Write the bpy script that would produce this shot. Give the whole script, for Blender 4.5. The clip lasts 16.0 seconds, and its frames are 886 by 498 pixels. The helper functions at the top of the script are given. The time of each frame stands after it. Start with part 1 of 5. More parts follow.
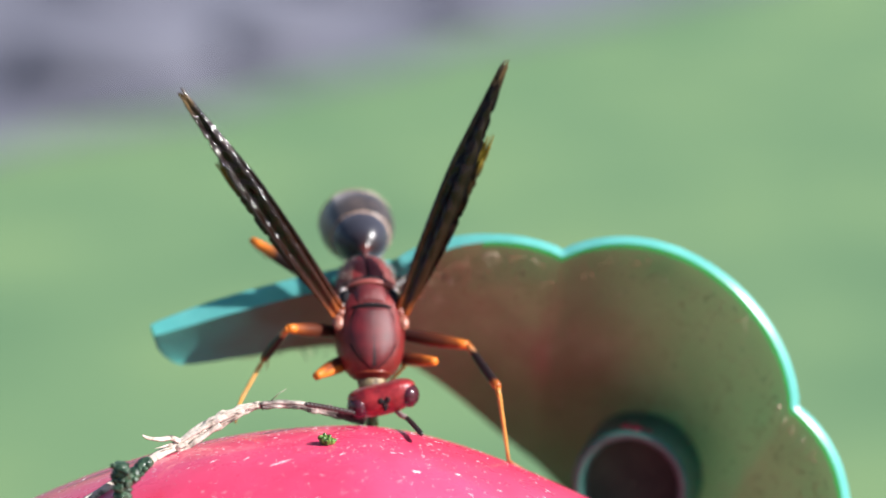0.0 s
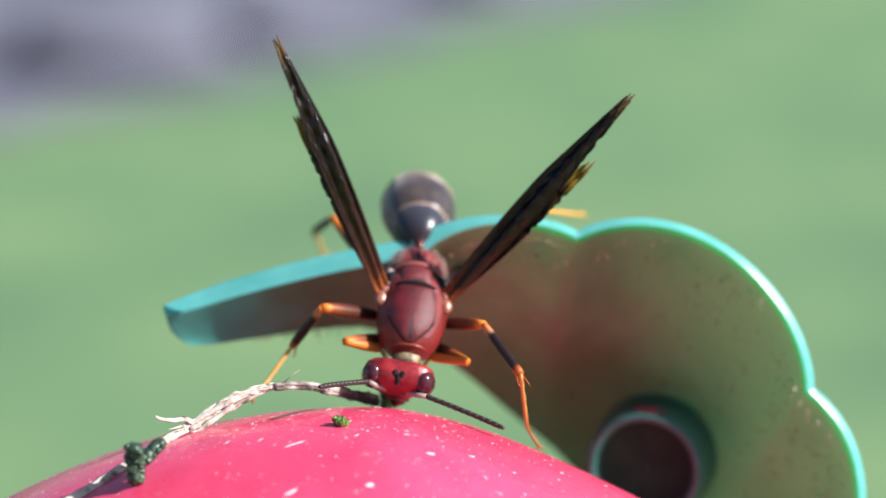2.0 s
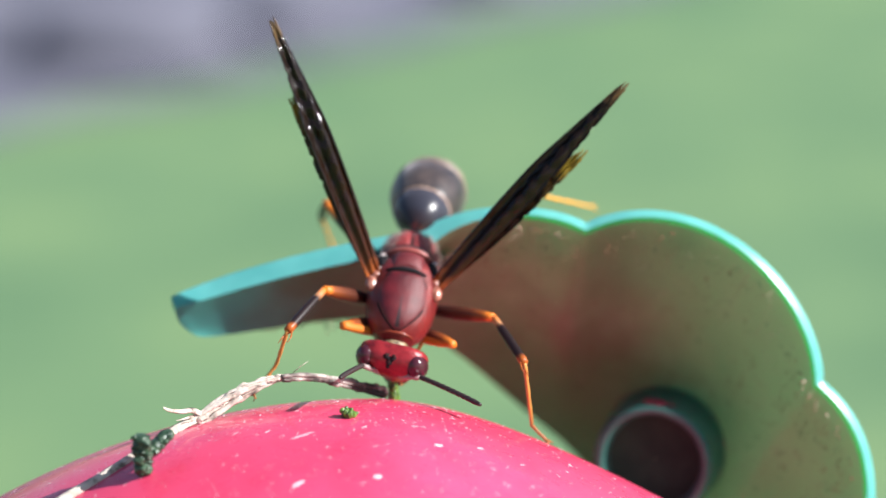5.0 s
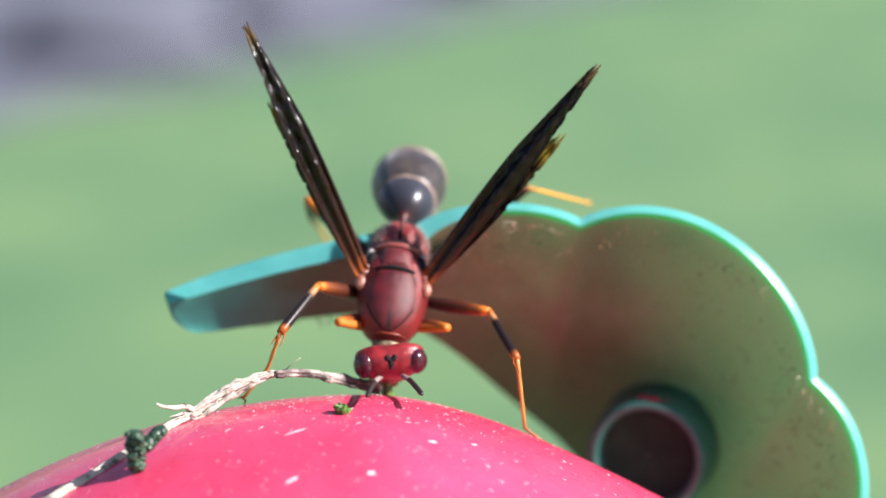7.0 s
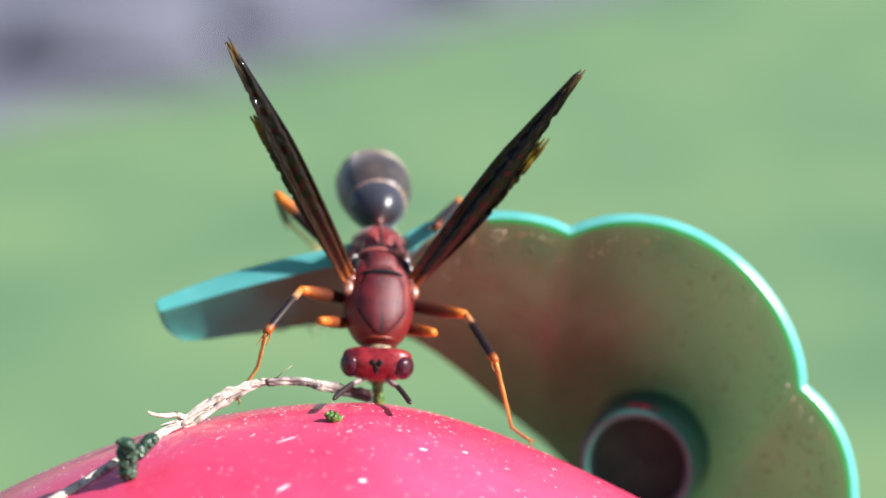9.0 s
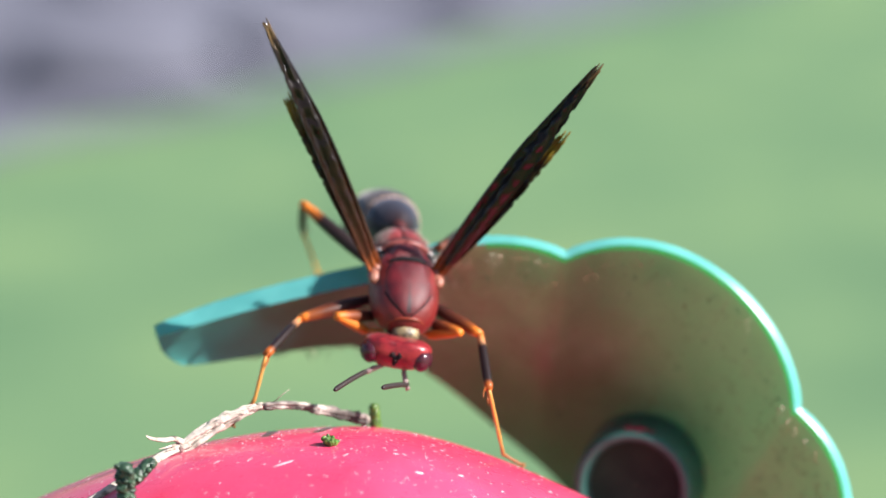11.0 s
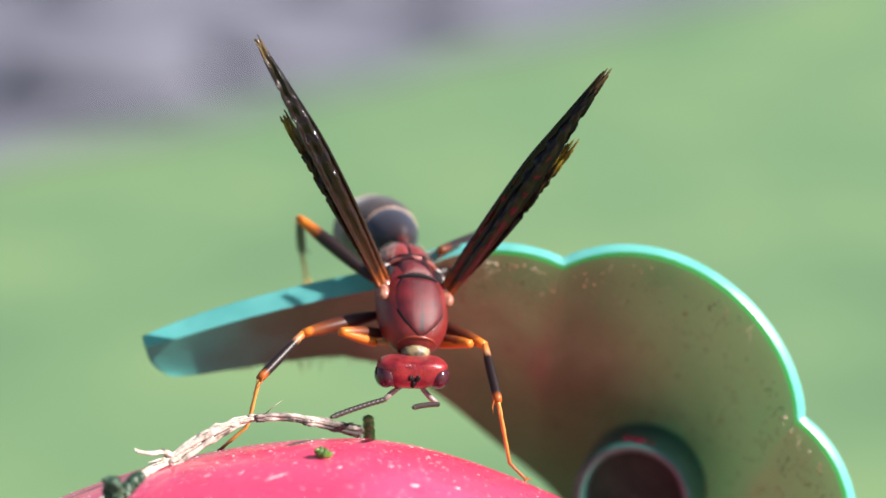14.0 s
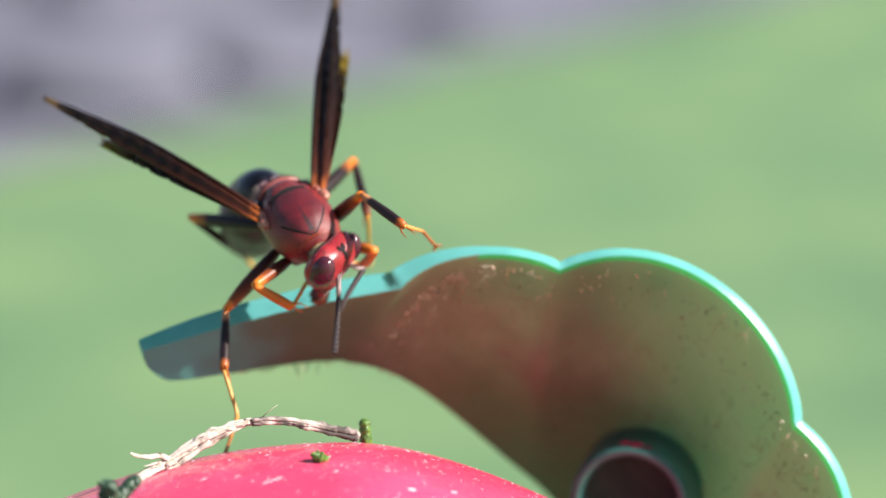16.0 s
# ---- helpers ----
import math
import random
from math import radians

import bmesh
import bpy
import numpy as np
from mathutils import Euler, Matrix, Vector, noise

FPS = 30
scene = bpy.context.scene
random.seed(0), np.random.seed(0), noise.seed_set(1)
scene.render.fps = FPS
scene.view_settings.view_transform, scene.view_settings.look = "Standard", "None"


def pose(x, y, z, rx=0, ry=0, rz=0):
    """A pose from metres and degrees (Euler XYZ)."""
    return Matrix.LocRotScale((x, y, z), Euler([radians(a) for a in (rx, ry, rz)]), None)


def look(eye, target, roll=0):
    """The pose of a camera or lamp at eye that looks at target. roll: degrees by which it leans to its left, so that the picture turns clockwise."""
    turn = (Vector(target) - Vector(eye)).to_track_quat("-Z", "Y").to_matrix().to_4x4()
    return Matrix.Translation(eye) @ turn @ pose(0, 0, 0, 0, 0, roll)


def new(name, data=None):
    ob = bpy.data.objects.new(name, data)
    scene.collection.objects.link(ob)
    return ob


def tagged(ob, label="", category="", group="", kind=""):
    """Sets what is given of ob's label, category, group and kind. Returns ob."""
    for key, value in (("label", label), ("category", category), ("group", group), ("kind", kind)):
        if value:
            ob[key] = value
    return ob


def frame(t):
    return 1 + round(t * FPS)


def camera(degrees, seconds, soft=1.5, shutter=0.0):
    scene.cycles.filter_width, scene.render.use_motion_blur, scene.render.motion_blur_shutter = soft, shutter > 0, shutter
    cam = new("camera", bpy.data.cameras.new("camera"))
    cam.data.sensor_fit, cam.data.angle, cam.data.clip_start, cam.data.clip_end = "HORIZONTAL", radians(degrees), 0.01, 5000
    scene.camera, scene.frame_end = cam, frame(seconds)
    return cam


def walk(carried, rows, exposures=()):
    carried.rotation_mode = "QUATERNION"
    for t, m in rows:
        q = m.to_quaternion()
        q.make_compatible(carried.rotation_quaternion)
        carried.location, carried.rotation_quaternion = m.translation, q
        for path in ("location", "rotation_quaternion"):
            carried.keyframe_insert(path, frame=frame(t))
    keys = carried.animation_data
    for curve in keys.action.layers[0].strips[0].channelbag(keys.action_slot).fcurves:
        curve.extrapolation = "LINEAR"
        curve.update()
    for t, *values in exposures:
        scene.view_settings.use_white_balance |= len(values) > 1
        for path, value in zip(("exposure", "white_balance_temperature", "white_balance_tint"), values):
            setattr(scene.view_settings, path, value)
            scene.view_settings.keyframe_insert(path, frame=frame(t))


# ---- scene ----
# A paper wasp on a red feeder with a green plastic leaf, before a lawn. Small things are given in millimetres from O.
O = Vector((0.0, 0.0, 1.2))
MM = 0.001


def mm(x, y, z):
    return O + Vector((x, y, z)) * MM


cam = camera(20.0, 16.0, 1.5, 0.5)
cam.data.dof.use_dof = True
cam.data.dof.focus_distance = 0.149
cam.data.dof.aperture_fstop = 20.0
cam.data.dof.aperture_blades = 7
# seconds; eye in millimetres from O; pitch, lean and turn in degrees
CAMERA_ROWS = [
    (0, 0.50, -148.65, 37.16, -13.321, -0.242, -0.201),
    (0.5, 0.29, -148.49, 37.29, -13.434, -0.271, -0.249),
    (1, 0.28, -148.49, 36.97, -13.365, -0.228, -0.172),
    (1.5, 0.36, -148.26, 36.94, -13.498, -0.284, -0.137),
    (2, -0.01, -147.99, 36.93, -13.727, -0.150, -0.057),
    (2.5, 0.09, -147.58, 36.88, -13.969, -0.222, -0.123),
    (3, -0.11, -147.42, 36.68, -14.156, -0.115, 0.147),
    (3.5, 0.02, -147.47, 36.69, -14.050, -0.038, 0.154),
    (6, 0.08, -147.79, 36.71, -13.845, -0.097, 0.178),
    (6.5, -0.03, -147.54, 36.79, -13.926, 0.032, 0.018),
    (7, -0.00, -147.48, 36.77, -14.000, 0.000, -0.000),
    (7.5, -0.15, -147.25, 36.83, -14.058, 0.203, -0.092),
    (8, 0.10, -147.49, 36.84, -13.887, 0.106, -0.163),
    (8.5, -0.05, -147.70, 36.73, -13.801, 0.064, -0.244),
    (9, -0.05, -147.83, 36.81, -13.797, 0.021, -0.237),
    (9.5, 0.12, -147.91, 36.86, -13.696, -0.023, -0.223),
    (10, 0.26, -148.07, 37.17, -13.572, -0.059, -0.201),
    (12.5, 0.69, -149.82, 37.46, -13.200, -0.384, -0.106),
    (13, 0.27, -147.07, 36.81, -13.212, -0.297, -0.267),
    (13.5, 0.54, -146.29, 36.44, -13.092, -0.386, -0.248),
    (14, 0.07, -145.39, 36.14, -13.035, -0.373, -0.411),
    (14.5, 0.40, -145.22, 36.10, -12.834, -0.439, -0.375),
    (15, 0.08, -145.11, 35.95, -12.833, -0.303, -0.497),
    (15.5, 0.18, -145.19, 36.24, -12.888, -0.389, -0.506),
    (16, 0.08, -145.30, 35.97, -12.891, -0.290, -0.485),
]
walk(cam, [(t, Matrix.Translation(mm(x, y, z)) @ pose(0, 0, 0, 90 + p, 0, w) @ pose(0, 0, 0, 0, 0, r))
           for t, x, y, z, p, r, w in CAMERA_ROWS],
     [(0.0, 0.97, 6150, 11), (3.5, 0.99, 6100, 11), (6.0, 1.06, 6100, 11), (10.0, 1.07, 6150, 11), (12.5, 1.13, 6350, 11), (16.0, 1.14, 6500, 11)])

# ---- light ----
SUN_TO = Vector((0.76, -0.22, 0.58)).normalized()
elevation = math.asin(SUN_TO.z)
azimuth = math.atan2(SUN_TO.x, SUN_TO.y)
world = bpy.data.worlds.new("world")
scene.world = world
world.use_nodes = True
wn = world.node_tree
sky = wn.nodes.new("ShaderNodeTexSky")
sky.sky_type = "NISHITA"
sky.sun_disc = False
sky.sun_elevation, sky.sun_rotation = elevation, azimuth
wn.links.new(sky.outputs[0], wn.nodes["Background"].inputs[0])
wn.nodes["Background"].inputs[1].default_value = 0.06
sun = new("sun", bpy.data.lights.new("sun", "SUN"))
sun.data.energy, sun.data.angle, sun.data.color = 5.0, radians(0.5), (1.0, 0.95, 0.87)
sun.matrix_world = look(SUN_TO * 30, (0, 0, 0))


# ---- materials ----
def material(name, base, rough=0.5, metal=0.0, spec=0.5, coat=0.0, sheer=0.0):
    m = bpy.data.materials.new(name)
    m.use_nodes = True
    b = m.node_tree.nodes["Principled BSDF"]
    b.inputs["Base Color"].default_value = (*base, 1)
    b.inputs["Roughness"].default_value = rough
    b.inputs["Metallic"].default_value = metal
    b.inputs["Specular IOR Level"].default_value = spec
    b.inputs["Coat Weight"].default_value = coat
    return m


def ramp_noise(m, scale, stops, detail=4.0, rough=0.6, to="Base Color", stretch=None, distort=0.0):
    """Noise in the thing's own space through a ramp into one input. Scale is in waves per metre."""
    nt = m.node_tree
    tc = nt.nodes.new("ShaderNodeTexCoord")
    nz = nt.nodes.new("ShaderNodeTexNoise")
    nz.inputs["Scale"].default_value = scale
    nz.inputs["Detail"].default_value = detail
    nz.inputs["Roughness"].default_value = rough
    nz.inputs["Distortion"].default_value = distort
    out = tc.outputs["Object"]
    if stretch:
        mp = nt.nodes.new("ShaderNodeMapping")
        mp.inputs["Scale"].default_value = stretch
        nt.links.new(out, mp.inputs[0])
        out = mp.outputs[0]
    nt.links.new(out, nz.inputs["Vector"])
    rp = nt.nodes.new("ShaderNodeValToRGB")
    while len(rp.color_ramp.elements) < len(stops):
        rp.color_ramp.elements.new(0.5)
    for el, (p, c) in zip(rp.color_ramp.elements, stops):
        el.position, el.color = p, (*c, 1) if len(c) == 3 else c
    nt.links.new(nz.outputs["Fac"], rp.inputs["Fac"])
    if to:
        nt.links.new(rp.outputs["Color"], nt.nodes["Principled BSDF"].inputs[to])
    return rp


def relief(m, scale, strength, depth, detail=3.0):
    nt = m.node_tree
    tc = nt.nodes.new("ShaderNodeTexCoord")
    nz = nt.nodes.new("ShaderNodeTexNoise")
    nz.inputs["Scale"].default_value, nz.inputs["Detail"].default_value = scale, detail
    nt.links.new(tc.outputs["Object"], nz.inputs["Vector"])
    bp = nt.nodes.new("ShaderNodeBump")
    bp.inputs["Strength"].default_value, bp.inputs["Distance"].default_value = strength, depth
    nt.links.new(nz.outputs["Fac"], bp.inputs["Height"])
    nt.links.new(bp.outputs[0], nt.nodes["Principled BSDF"].inputs["Normal"])
    return bp


GRASS = material("lawn_grass", (0.12, 0.21, 0.09), 0.7, spec=0.2)
ramp_noise(GRASS, 1.6, [(0.3, (0.088, 0.166, 0.082)), (0.5, (0.128, 0.216, 0.102)), (0.68, (0.175, 0.262, 0.112))], 8.0)
GRAVEL = material("grey_gravel", (0.22, 0.22, 0.26), 0.85, spec=0.2)
ramp_noise(GRAVEL, 1.5, [(0.35, (0.115, 0.115, 0.145)), (0.65, (0.165, 0.165, 0.205))], 8.0)
ROCK = material("grey_rock", (0.2, 0.2, 0.24), 0.85, spec=0.2)
ramp_noise(ROCK, 5.0, [(0.35, (0.1, 0.1, 0.128)), (0.7, (0.14, 0.14, 0.175))], 6.0)
CREAM = material("cream_membrane", (0.4, 0.33, 0.22), 0.5)
ramp_noise(CREAM, 1500, [(0.38, (0.07, 0.05, 0.035)), (0.62, (0.3, 0.22, 0.11))], 4.0)
SKIN = material("rust_red_shell", (0.2, 0.022, 0.02), 0.36, spec=0.5)
ramp_noise(SKIN, 900, [(0.3, (0.1, 0.008, 0.008)), (0.7, (0.22, 0.018, 0.016))], 5.0)
relief(SKIN, 15000, 0.8, 0.00005)
SCUTELLUM = material("dark_maroon_shell", (0.1, 0.016, 0.018), 0.42)
ramp_noise(SCUTELLUM, 900, [(0.3, (0.075, 0.009, 0.011)), (0.7, (0.16, 0.016, 0.018))], 5.0)
relief(SCUTELLUM, 15000, 0.8, 0.00005)
SHIELD = material("maroon_shell", (0.13, 0.022, 0.022), 0.38, spec=0.5)
relief(SHIELD, 15000, 0.8, 0.00005)
HEAD_RED = material("bright_red_shell", (0.3, 0.018, 0.018), 0.3)
ramp_noise(HEAD_RED, 1100, [(0.34, (0.08, 0.006, 0.01)), (0.46, (0.2, 0.012, 0.016)), (0.66, (0.33, 0.024, 0.028))], 7.0, 0.7)
relief(HEAD_RED, 9000, 0.6, 0.00005)
BLACK = material("black_shell", (0.012, 0.01, 0.012), 0.35)
EYE = material("purple_brown_eye", (0.055, 0.012, 0.02), 0.16)
OCELLUS = material("glossy_dark_bead", (0.03, 0.014, 0.012), 0.08)
# rear slope's red brightened over SKIN for the sun it faces
REAR_RED = material("sunlit_rear_red", (0.25, 0.025, 0.02), 0.4, spec=0.5)
ramp_noise(REAR_RED, 900, [(0.3, (0.13, 0.011, 0.012)), (0.7, (0.24, 0.025, 0.022))], 5.0)
relief(REAR_RED, 13000, 0.9, 0.00006)
HAIR = material("pale_hair", (0.3, 0.24, 0.21), 0.45)
HINGE = material("whitish_hinge", (0.5, 0.42, 0.4), 0.35)
FRONT_EDGE = material("orange_brown_edge", (0.2, 0.03, 0.012), 0.35)
ABDOMEN = material("blue_black_shell", (0.022, 0.02, 0.026), 0.36)
ramp_noise(ABDOMEN, 700, [(0.35, (0.022, 0.018, 0.02)), (0.7, (0.09, 0.066, 0.058))], 5.0)
relief(ABDOMEN, 12000, 0.2, 0.00003)
RIDGE = material("dull_red_ridge", (0.26, 0.06, 0.05), 0.4)
SEAM = material("matt_black_seam", (0.012, 0.01, 0.012), 0.75, spec=0.2)
TAN = material("tan_band", (0.36, 0.24, 0.19), 0.5)
ramp_noise(TAN, 1500, [(0.35, (0.2, 0.12, 0.09)), (0.65, (0.42, 0.29, 0.23))])
PINK = material("pinkish_scale", (0.42, 0.17, 0.12), 0.28)
ramp_noise(PINK, 1600, [(0.4, (0.2, 0.04, 0.025)), (0.65, (0.42, 0.2, 0.14))])
ANTENNA = material("dark_antenna", (0.025, 0.016, 0.016), 0.5)
PALE = material("pale_scape", (0.28, 0.2, 0.19), 0.4)
RED = material("red_plastic", (0.6, 0.02, 0.06), 0.3, spec=0.35, coat=0.4)
RED.node_tree.nodes["Principled BSDF"].inputs["Coat Roughness"].default_value = 0.06
ramp_noise(RED, 120, [(0.3, (0.64, 0.042, 0.105)), (0.7, (0.78, 0.075, 0.17))], 5.0)
ramp_noise(RED, 700, [(0.35, (0.22,) * 3), (0.7, (0.42,) * 3)], 6.0, to="Roughness")
FOOD = material("chewed_pulp", (0.06, 0.018, 0.012), 0.35)
ramp_noise(FOOD, 2500, [(0.4, (0.02, 0.008, 0.006)), (0.7, (0.25, 0.07, 0.02))])
relief(FOOD, 4000, 0.8, 0.00012)


def bloom(m, weight, tint=(0.9, 0.82, 0.85)):
    """A thin powdery coat of very short hairs."""
    b = m.node_tree.nodes["Principled BSDF"]
    b.inputs["Sheen Weight"].default_value = weight
    b.inputs["Sheen Roughness"].default_value = 0.35
    b.inputs["Sheen Tint"].default_value = (*tint, 1)


for shell, weight in ((SKIN, 0.03), (SHIELD, 0.05), (SCUTELLUM, 0.08), (REAR_RED, 0.3), (HEAD_RED, 0.1), (ABDOMEN, 0.35), (RIDGE, 0.2)):
    bloom(shell, weight)


def sheer(m, tint, share):
    """Lets some light through the plastic."""
    nt = m.node_tree
    tr = nt.nodes.new("ShaderNodeBsdfTranslucent")
    tr.inputs[0].default_value = (*tint, 1)
    mx = nt.nodes.new("ShaderNodeMixShader")
    mx.inputs[0].default_value = share
    nt.links.new(nt.nodes["Principled BSDF"].outputs[0], mx.inputs[1])
    nt.links.new(tr.outputs[0], mx.inputs[2])
    nt.links.new(mx.outputs[0], nt.nodes["Material Output"].inputs["Surface"])


LEAF_TOP = material("teal_plastic", (0.07, 0.42, 0.36), 0.3)
ramp_noise(LEAF_TOP, 260, [(0.3, (0.055, 0.36, 0.32)), (0.7, (0.09, 0.46, 0.38))], 6.0)
sheer(LEAF_TOP, (0.2, 0.75, 0.4), 0.25)
# rim colour holds its sun and sky light: paler, bluer than the leaf
LEAF_EDGE = material("sunlit_teal_edge", (0.2, 0.68, 0.55), 0.3)
ramp_noise(LEAF_EDGE, 400, [(0.3, (0.1, 0.4, 0.4)), (0.7, (0.17, 0.54, 0.53))], 6.0)
sheer(LEAF_EDGE, (0.3, 0.9, 0.45), 0.3)
# strip inside the rim, tinted green as light glowing through the edge
LEAF_LIP = material("glowing_green_lip", (0.06, 0.5, 0.2), 0.35)
ramp_noise(LEAF_LIP, 500, [(0.3, (0.05, 0.38, 0.18)), (0.7, (0.09, 0.52, 0.26))], 6.0)
sheer(LEAF_LIP, (0.22, 0.95, 0.3), 0.55)
LEAF_UNDER = material("soiled_shaded_plastic", (0.25, 0.21, 0.14), 0.42)


def soil_and_shade(m):
    """Teal plastic near the tip, brown film elsewhere with an uneven border and blotches; shade is painted over the
    middle.
    """
    nt = m.node_tree
    film = ramp_noise(m, 180, [(0.3, (0.165, 0.152, 0.085)), (0.5, (0.28, 0.245, 0.145)), (0.72, (0.38, 0.335, 0.22))], 8.0, 0.65, to=None)
    tc = nt.nodes.new("ShaderNodeTexCoord")
    sp = nt.nodes.new("ShaderNodeSeparateXYZ")
    nt.links.new(tc.outputs["Object"], sp.inputs[0])
    nz = nt.nodes.new("ShaderNodeTexNoise")
    nz.inputs["Scale"].default_value = 300
    nt.links.new(tc.outputs["Object"], nz.inputs["Vector"])
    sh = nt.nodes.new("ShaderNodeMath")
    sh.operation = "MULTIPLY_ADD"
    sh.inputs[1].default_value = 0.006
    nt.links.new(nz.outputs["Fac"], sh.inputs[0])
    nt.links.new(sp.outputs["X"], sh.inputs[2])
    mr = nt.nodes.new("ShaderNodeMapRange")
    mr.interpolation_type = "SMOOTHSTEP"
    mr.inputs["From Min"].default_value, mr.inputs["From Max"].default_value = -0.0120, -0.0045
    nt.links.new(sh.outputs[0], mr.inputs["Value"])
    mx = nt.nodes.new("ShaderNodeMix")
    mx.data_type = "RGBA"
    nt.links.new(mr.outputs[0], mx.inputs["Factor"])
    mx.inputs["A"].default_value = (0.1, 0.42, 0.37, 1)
    # dried syrup stain round the post, spread leftwards to paint in the shade there
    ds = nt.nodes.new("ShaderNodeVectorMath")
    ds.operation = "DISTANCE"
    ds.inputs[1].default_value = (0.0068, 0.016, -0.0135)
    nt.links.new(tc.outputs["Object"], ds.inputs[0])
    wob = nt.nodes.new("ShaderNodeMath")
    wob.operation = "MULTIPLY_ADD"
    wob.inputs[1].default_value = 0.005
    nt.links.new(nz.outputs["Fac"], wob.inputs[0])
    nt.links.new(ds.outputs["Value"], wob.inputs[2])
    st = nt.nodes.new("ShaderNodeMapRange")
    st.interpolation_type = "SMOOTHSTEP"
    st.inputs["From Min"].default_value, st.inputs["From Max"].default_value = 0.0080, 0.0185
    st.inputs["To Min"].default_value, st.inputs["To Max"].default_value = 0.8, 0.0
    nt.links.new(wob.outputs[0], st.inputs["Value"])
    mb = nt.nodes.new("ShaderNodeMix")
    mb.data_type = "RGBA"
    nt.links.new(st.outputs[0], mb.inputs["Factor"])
    # shade painted into the film: dark green over the middle, none towards the far scallops
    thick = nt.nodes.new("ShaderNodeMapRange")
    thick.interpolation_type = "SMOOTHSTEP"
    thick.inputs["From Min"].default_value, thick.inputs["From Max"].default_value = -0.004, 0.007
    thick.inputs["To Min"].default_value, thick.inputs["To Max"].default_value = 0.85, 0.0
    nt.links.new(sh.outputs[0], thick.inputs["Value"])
    mid_shade = nt.nodes.new("ShaderNodeMix")
    mid_shade.data_type = "RGBA"
    nt.links.new(thick.outputs[0], mid_shade.inputs["Factor"])
    nt.links.new(film.outputs["Color"], mid_shade.inputs["A"])
    mid_shade.inputs["B"].default_value = (0.03, 0.052, 0.034, 1)
    nt.links.new(mid_shade.outputs["Result"], mx.inputs["B"])
    nt.links.new(mx.outputs["Result"], mb.inputs["A"])
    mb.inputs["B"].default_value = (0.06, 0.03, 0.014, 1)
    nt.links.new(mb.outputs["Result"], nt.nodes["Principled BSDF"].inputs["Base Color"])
    relief(m, 900, 0.15, 0.0002)
    sheer(m, (0.66, 0.57, 0.44), 0.5)
    # translucency graded along x, putting shade in the middle and glow at the scallops
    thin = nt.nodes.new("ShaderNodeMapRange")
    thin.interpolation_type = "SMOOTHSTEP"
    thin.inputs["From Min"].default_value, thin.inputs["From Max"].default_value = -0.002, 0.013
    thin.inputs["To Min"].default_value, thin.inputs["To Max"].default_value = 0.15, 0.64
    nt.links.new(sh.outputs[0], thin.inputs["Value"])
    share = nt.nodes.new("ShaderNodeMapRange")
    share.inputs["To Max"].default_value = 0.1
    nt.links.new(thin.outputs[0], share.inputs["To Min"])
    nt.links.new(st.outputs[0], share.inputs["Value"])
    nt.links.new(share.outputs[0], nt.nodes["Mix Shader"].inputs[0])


soil_and_shade(LEAF_UNDER)


def banded(name, stops, length, rough=0.38):
    """A shell whose colour changes along the part's own length, root to end."""
    m = material(name, (0.3, 0.1, 0.02), rough, spec=0.3)
    nt = m.node_tree
    tc = nt.nodes.new("ShaderNodeTexCoord")
    sp = nt.nodes.new("ShaderNodeSeparateXYZ")
    nt.links.new(tc.outputs["Object"], sp.inputs[0])
    nz = nt.nodes.new("ShaderNodeTexNoise")
    nz.inputs["Scale"].default_value = 1500
    nt.links.new(tc.outputs["Object"], nz.inputs["Vector"])
    ma = nt.nodes.new("ShaderNodeMath")
    ma.operation = "DIVIDE"
    ma.inputs[1].default_value = length * MM
    nt.links.new(sp.outputs["Y"], ma.inputs[0])
    ad = nt.nodes.new("ShaderNodeMath")
    ad.operation = "MULTIPLY_ADD"
    ad.inputs[1].default_value = 0.14
    nt.links.new(nz.outputs["Fac"], ad.inputs[0])
    nt.links.new(ma.outputs[0], ad.inputs[2])
    rp = nt.nodes.new("ShaderNodeValToRGB")
    while len(rp.color_ramp.elements) < len(stops):
        rp.color_ramp.elements.new(0.5)
    for el, (p, c) in zip(rp.color_ramp.elements, stops):
        el.position, el.color = p + 0.07, (*c, 1)
    nt.links.new(ad.outputs[0], rp.inputs["Fac"])
    nt.links.new(rp.outputs["Color"], nt.nodes["Principled BSDF"].inputs["Base Color"])
    return m


def furrows(m):
    """Fine lengthwise furrows of a folded wing."""
    bp = relief(m, 1.0, 0.7, 0.00024, 3.0)
    nt = m.node_tree
    nz = bp.inputs["Height"].links[0].from_node
    mp = nt.nodes.new("ShaderNodeMapping")
    mp.inputs["Scale"].default_value = (2600, 260, 2600)
    nt.links.new(nz.inputs["Vector"].links[0].from_socket, mp.inputs[0])
    nt.links.new(mp.outputs[0], nz.inputs["Vector"])


DARK, ORANGE, YELLOW, BROWN = (0.018, 0.01, 0.01), (0.62, 0.17, 0.02), (0.72, 0.33, 0.04), (0.12, 0.03, 0.012)
FEMUR_M = banded("middle_femur_shell", [(0.0, DARK), (0.35, (0.04, 0.013, 0.01)), (0.7, (0.1, 0.025, 0.01)), (0.88, (0.22, 0.055, 0.012)), (0.98, ORANGE)], 5.4)
TIBIA_M = banded("middle_tibia_shell", [(0.0, ORANGE), (0.14, (0.45, 0.2, 0.09)), (0.24, DARK), (0.82, DARK), (0.93, (0.34, 0.085, 0.015))], 4.4)
TARSUS_M = banded("middle_foot_shell", [(0.0, (0.58, 0.28, 0.07)), (0.7, (0.52, 0.25, 0.06)), (1.0, (0.28, 0.1, 0.03))], 5.0)
